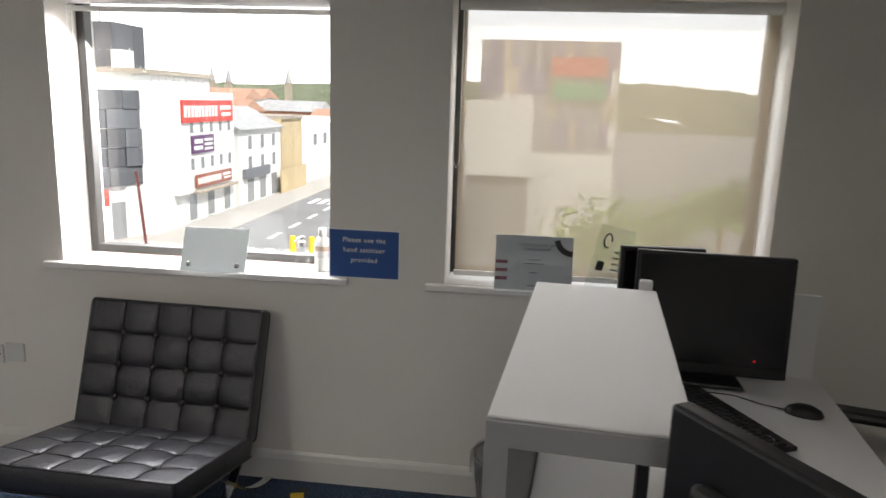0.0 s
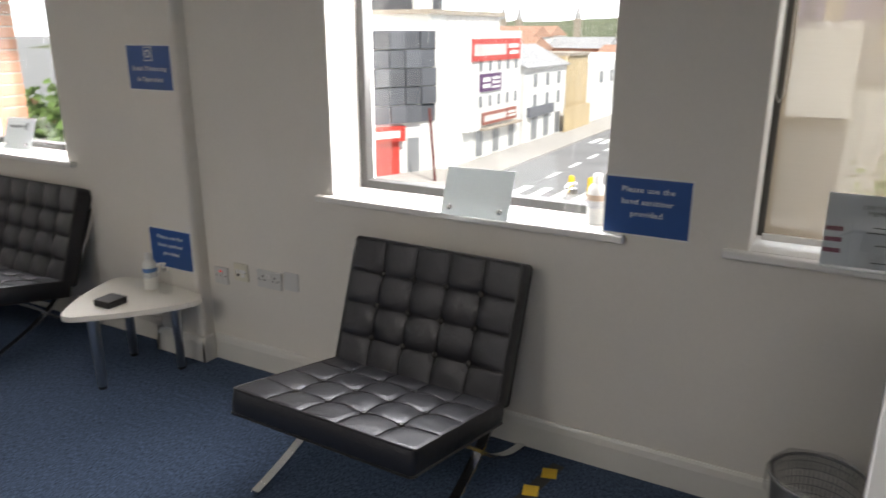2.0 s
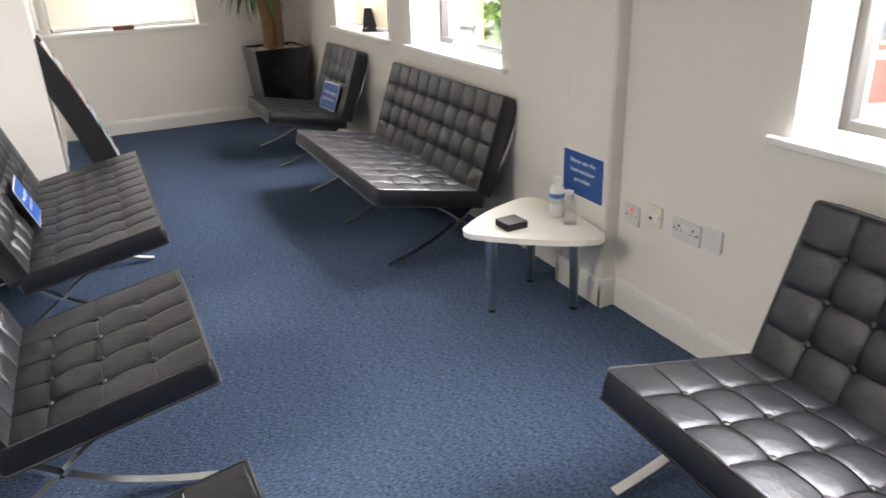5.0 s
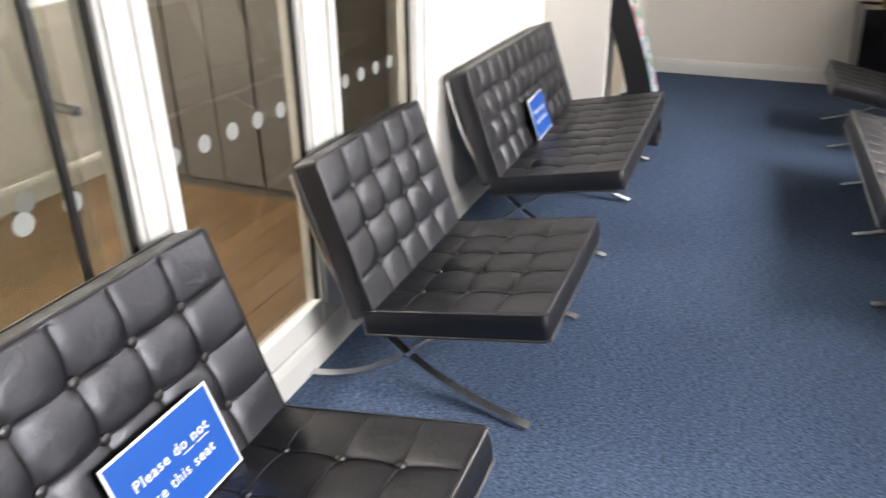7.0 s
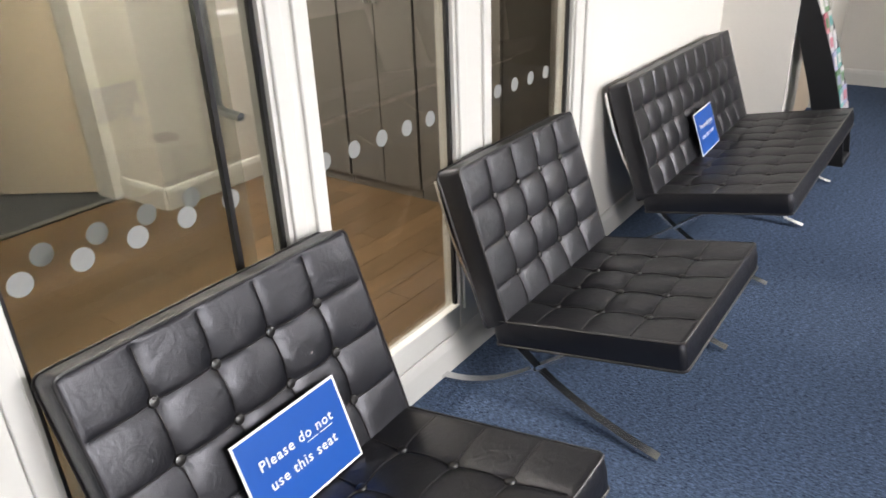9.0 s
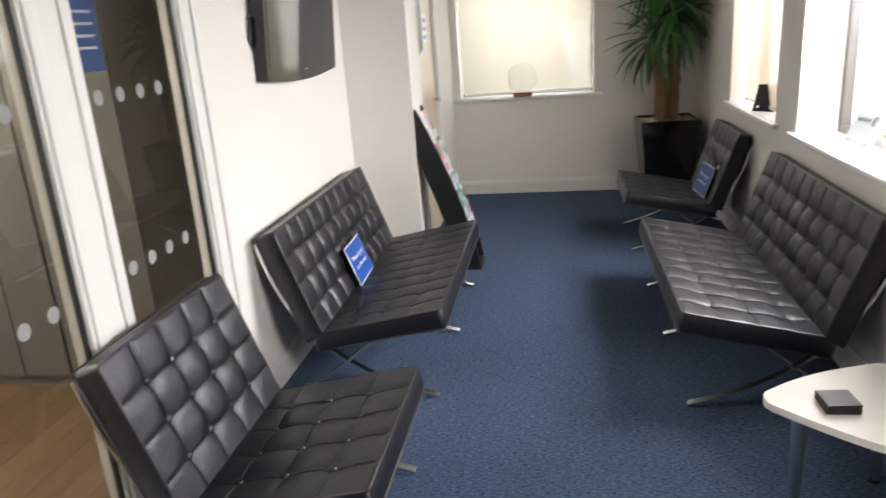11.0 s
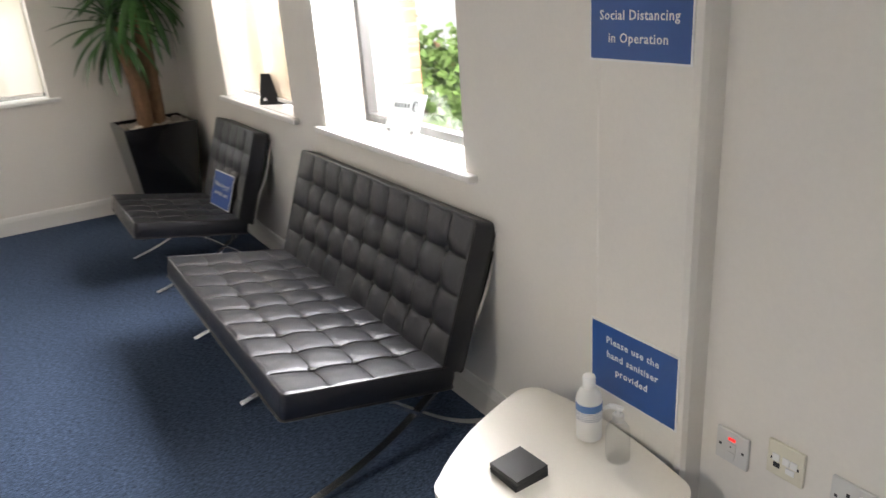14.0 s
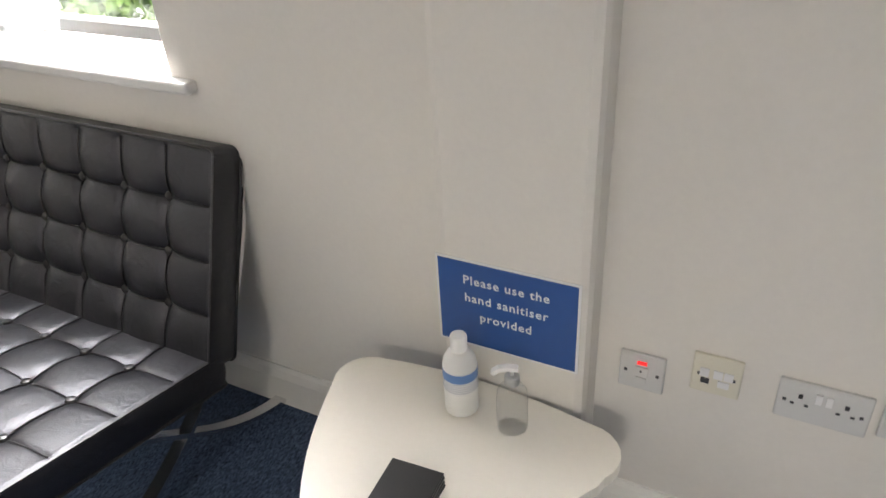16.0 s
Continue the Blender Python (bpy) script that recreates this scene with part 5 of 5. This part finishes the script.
for y in (45.2, 46.2):
    part("air_conditioner", boxes((-22.99, -22.5, y, y + 0.8, -5.2, -4.3), bev=0.03), RENDER, wh)
part("plant_room", boxes((-34, -27.2, 46, 50, 3.0, 6.0)), GREYP, wh, "dark rooftop plant room")
for y in (45.2, 46.1):
    part("roof_unit", boxes((-26.9, -26.2, y, y + 0.7, 3.0, 4.2), bev=0.03), RENDER, wh, "white rooftop cooling unit")
for k in range(3):
    part("mast", tube([(-29.5 + k * 0.6, 46.5, 6.0), (-29.5 + k * 0.6, 46.5, 9.0 - k)], 0.06), STONE, wh)

gb = thing("clad_building", pose(-23.35, 42.75, 0, 0, 0, -117.5), "corner building clad in uneven grey panels", "building")
part("wall", boxes((0, 18, -11, -0.15, G, 1.7)), RENDER, gb)
pn = [finish(boxes((0.02, 1.13, -0.149, d, 0.02, 1.13), bev=0.02), "panel", GREYP) for d in (-0.02, 0.05, 0.13)]
rnd = random.Random(3)
for i in range(15):
    for j in range(5):
        part("panel", pn[rnd.randrange(3)], GREYP, gb, m=pose(0.35 + i * 1.15, 0, -4.1 + j * 1.15))
for i in range(3):
    s = part("shop_front", boxes((3.2 + i * 3.0, 5.6 + i * 3.0, -0.149, 0.05, G, -5.2)), REDP if i == 0 else DARKGLASS, gb)
part("shop_fascia", boxes((2.9, 6.0, -0.149, 0.35, -5.2, -4.25)), REDP, gb, "red shop fascia")
part("shop_fascia_bar", boxes((3.3, 5.6, 0.351, 0.37, -4.95, -4.5)), RENDER, gb)
part("door", boxes((1.6, 2.5, -0.149, -0.10, G, -5.1)), DARKGLASS, gb)

gh = thing("gabled_house", Matrix.Identity(4), "white gabled house with a slate roof", "house")
hb = boxes((-30, -23, 56.2, 66.0, G, -1.25))
v = [hb.verts.new(p) for p in ((-30, 56.2, -1.25), (-23, 56.2, -1.25), (-26.2, 56.2, 0.3), (-30, 66, -1.25), (-23, 66, -1.25), (-26.2, 66, 0.3))]
hb.faces.new((v[0], v[1], v[2])), hb.faces.new((v[3], v[5], v[4]))
part("wall", hb, RENDER, gh)
rf = bmesh.new()
for a, b in (((-26.2, 0.38), (-22.7, -1.36)), ((-26.2, 0.38), (-30.3, -1.36))):
    q = [rf.verts.new((x, y, z + e)) for e in (0, 0.14) for x, z in (a, b) for y in (56.0, 66.2)]
    for idx in ((0, 1, 3, 2), (4, 6, 7, 5), (0, 4, 5, 1), (2, 3, 7, 6), (0, 2, 6, 4), (1, 5, 7, 3)):
        rf.faces.new([q[i] for i in idx])
part("roof_slope", rf, SLATE, gh, "slate roof")
facade_windows(gh, (-2.9, -4.6), 57, 65.4, 3, 0.8, 1.1, -23)
part("shop_fascia", boxes((-22.99, -22.7, 56.8, 62.5, -5.3, -4.5)), GREYP, gh)
facade_windows(gh, (-7.3,), 57, 65.4, 3, 1.4, 1.9, -23)
th = thing("tan_building", Matrix.Identity(4), "tan rendered building down the street", "building")
part("wall", boxes((-36, -23, 66.2, 72.4, G, -0.6)), TAN, th)
part("coping", boxes((-36, -22.8, 66.2, 72.4, -0.598, -0.3)), STONE, th)
part("fence", boxes((-22.5, -22.4, 64.5, 72.0, G + 0.13, -5.2)), TAN, th, "orange site hoarding")
w2 = thing("long_white_building", Matrix.Identity(4), "long white building down the street", "building")
part("wall", boxes((-40, -23, 72.6, 110, G, -1.4)), RENDER, w2)
facade_windows(w2, (-3.6,), 75, 105, 8, 1.2, 1.2, -23)
for i, (x, y, w, h) in enumerate(((-52, 110, 14, 0.8), (-62, 128, 20, 2.6), (-46, 135, 12, 0.6), (-70, 150, 26, 2.8), (-34, 125, 10, -0.6), (-22, 150, 30, 0.6))):
    hs = thing("town_house", pose(x, y, 0), "distant town building with an orange tiled roof", "building", "distant roofs")
    part("wall", boxes((-w / 2, w / 2, 0, 10, G, h - 2)), RENDER if i % 2 else BRICK, hs)
    rb = bmesh.new()
    q = [rb.verts.new(p) for p in ((-w / 2 - 0.3, -0.3, h - 2), (w / 2 + 0.3, -0.3, h - 2), (w / 2 + 0.3, 10.3, h - 2), (-w / 2 - 0.3, 10.3, h - 2), (-w / 2, 5, h), (w / 2, 5, h))]
    for idx in ((0, 1, 5, 4), (2, 3, 4, 5), (0, 4, 3), (1, 2, 5), (0, 3, 2, 1)):
        rb.faces.new([q[k] for k in idx])
    part("roof", rb, TILE if i != 2 else SLATE, hs)

# wooded hill on the horizon
hl = bmesh.new()
NX, NY = 150, 10
gv = []
for i in range(NX + 1):
    x = -420 + 740 * i / NX
    col = []
    for j in range(NY + 1):
        y = 260 + j * 14
        z = G + (16 + 7 * noise.noise(Vector((x * 0.008, 1.3, 0)))) * math.sin(min(j / NY * 1.7, 1.57)) + 2.6 * noise.noise(Vector((x * 0.16, y * 0.1, 2))) + 1.6 * noise.noise(Vector((x * 0.5, y * 0.2, 5)))
        col.append(hl.verts.new((x, y, z if j else G)))
    gv.append(col)
for i in range(NX):
    for j in range(NY):
        hl.faces.new((gv[i][j], gv[i + 1][j], gv[i + 1][j + 1], gv[i][j + 1]))
tagged(part("far_woods", hl, FARWOOD), "distant wooded hill", "woods", kind="stuff")


def spire(x, y, h):
    t = thing("church_spire", pose(x, y, G), "distant dark church spire", "church")
    part("tower", boxes((-1.2, 1.2, -1.2, 1.2, 0, h * 0.7)), STONE, t)
    part("spire", lathe(((1.5, h * 0.7), (0.1, h)), 8), SLATE, t)


for x, y, h in ((-128, 282, 20), (-121, 282, 19.5), (-97, 284, 20)):
    spire(x, y, h)

# building seen through the screen blind
hx = thing("panelled_building", Matrix.Identity(4), "modern block with upright panels in mixed greys", "building")
part("wall", boxes((-2.9, 5.6, 46.2, 60, G, 5.4)), RENDER, hx)
rnd = random.Random(6)
for i in range(18):
    for j in range(4):
        pm = PANELS[rnd.choice((4, 4, 4, 4, 0, 0, 1, 2, 3))]
        part("panel", boxes((-2.85 + i * 0.467, -2.41 + i * 0.467, 45.98, 46.19, -1.0 + j * 1.6, 0.56 + j * 1.6)), pm, hx)
part("sign_board", boxes((1.45, 4.8, 45.7, 45.95, 3.3, 4.4)), REDP, hx, "red sign board")
part("sign_board", boxes((1.6, 4.8, 45.7, 45.95, 1.9, 2.9)), GREENP, hx, "green sign board")
part("low_wing", boxes((-3.1, 0.5, 40, 45.9, -2.4, 1.7)), RENDER, hx)
part("shop_front", boxes((-3.0, 0.4, 40.3, 45.9, G, -2.41)), DARKGLASS, hx)
lp = finish(tube([(0, 0, 0), (0, 0, 8.2), (-0.3, 0, 8.5), (-1.3, 0, 8.6)], 0.07), "pole", STEEL, True)
for x, y in ((-24.2, 33.5), (-23.2, 31.8), (6.6, 30), (22, 60)):
    t = thing("street_lamp", pose(x, y, G), "tall grey steel street lamp", "street lamp", "street lamps")
    part("pole", lp, STEEL, t)
    part("lantern", boxes((-1.9, -1.2, -0.12, 0.12, 8.52, 8.62), bev=0.03), GREYALU, t)
for x in (-13.07, -11.92):
    bl = thing("bollard", pose(x, 40, G), "bright yellow traffic bollard on the road", "bollard", "yellow bollards")
    part("base", lathe(((0.24, 0), (0.24, 0.10), (0.2, 0.14)), 16), STONE, bl)
    part("shell", lathe(((0.19, 0.14), (0.19, 0.95), (0.15, 1.08), (0.05, 1.12)), 16), YELLOW, bl, "yellow plastic shell", smooth=True)
rp = thing("red_post", pose(-21.6, 39.0, G), "rust red steel post beside the road", "post")
part("post", tube([(0, 0, 0), (-0.4, 0, 4.6)], 0.09), mat("rusted_steel", (0.14, 0.04, 0.035), 0.8, 0, 0.2, 3, 20, 0.1), rp)
for x, y in ((4, 28), (13, 40), (20, 58)):
    struct("lawn_patch", boxes((x - 4, x + 4, y - 4, y + 4, G + 0.062, G + 0.08)), GRASS, "grass patch", "grass")


def tree(x, y, h, r, seed, name="tree", label="leafy green tree below the windows", leaves=1500):
    """Tapered trunk with limbs, and a crown of many small leaves in uneven clumps."""
    rr = random.Random(seed)
    t = thing(name, pose(x, y, G), label, "tree" if name == "tree" else "bush")
    tk = bmesh.new()
    if name == "tree":
        tube([(0, 0, 0), (0.1, 0, h * 0.5), (0, 0.1, h * 0.85)], 0.16, tk)
    clumps = []
    for i in range(22):
        a, e = rr.uniform(0, 6.28), rr.uniform(-0.5, 1.2)
        d = r * rr.uniform(0.45, 1.0)
        c = Vector((d * math.cos(a) * math.cos(e), d * math.sin(a) * math.cos(e), h * 0.62 + d * math.sin(e) * 0.8))
        c.z = max(c.z, 0.5)
        clumps.append((c, r * rr.uniform(0.22, 0.45)))
        if i % 3 == 0:
            tube([(0, 0, h * 0.35), (c.x * 0.5, c.y * 0.5, (h * 0.4 + c.z) / 2), tuple(c)], 0.05, tk, 5)
    part("trunk", tk, BARK, t)
    verts, faces = [], []
    for k in range(leaves):
        c, cr = clumps[rr.randrange(len(clumps))]
        o = c + Vector((rr.gauss(0, 1), rr.gauss(0, 1), rr.gauss(0, 1))) * cr * 0.6
        s = rr.uniform(0.10, 0.24)
        m = Euler((rr.uniform(0, 6.28), rr.uniform(0, 6.28), rr.uniform(0, 6.28))).to_matrix()
        b = len(verts)
        for q in ((0, -1, 0), (0.7, 0, 0.2), (0, 1, 0), (-0.7, 0, 0.2)):
            verts.append(o + m @ Vector(q) * s)
        faces.append((b, b + 1, b + 2, b + 3))
    me = bpy.data.meshes.new("crown")
    me.from_pydata([tuple(q) for q in verts], [], faces)
    me.materials.append(FOLIAGE)
    tagged(part("crown", me, FOLIAGE, t), kind="stuff")
    return t


for i in range(10):
    tree(-14 - (i % 5) * 4.2, 8.5 + (i // 5) * 5.0 + (i % 3), 5.0 + (i % 4) * 1.1, 2.6, 60 + i, leaves=1700)
for i in range(0, 9, 2):
    tree(4 + (i % 3) * 4.5, 34 + (i // 3) * 7, 4.0 + (i % 2) * 1.5, 2.2, 90 + i, leaves=900)

# ---- wood planks of the corridor ----
corr = bpy.data.objects["floor_corridor"]
boards = {}
for j in range(19):
    cuts = [-3.88] + [x for x in (-3.88 + (j % 3) * 0.4 + k * 1.2 for k in range(1 if j % 3 == 0 else 0, 4)) if -3.88 < x < -0.64] + [-0.64]
    for a, b in zip(cuts, cuts[1:]):
        ln = round(b - a, 3)
        if ln not in boards:
            boards[ln] = finish(boxes((0.001, ln - 0.001, -0.0635, 0.0635, -0.011, 0.0), bev=0.0015), "plank", WOOD)
        part("plank", boards[ln], WOOD, corr, m=pose(a, -2.27 + j * 0.1285, 0))
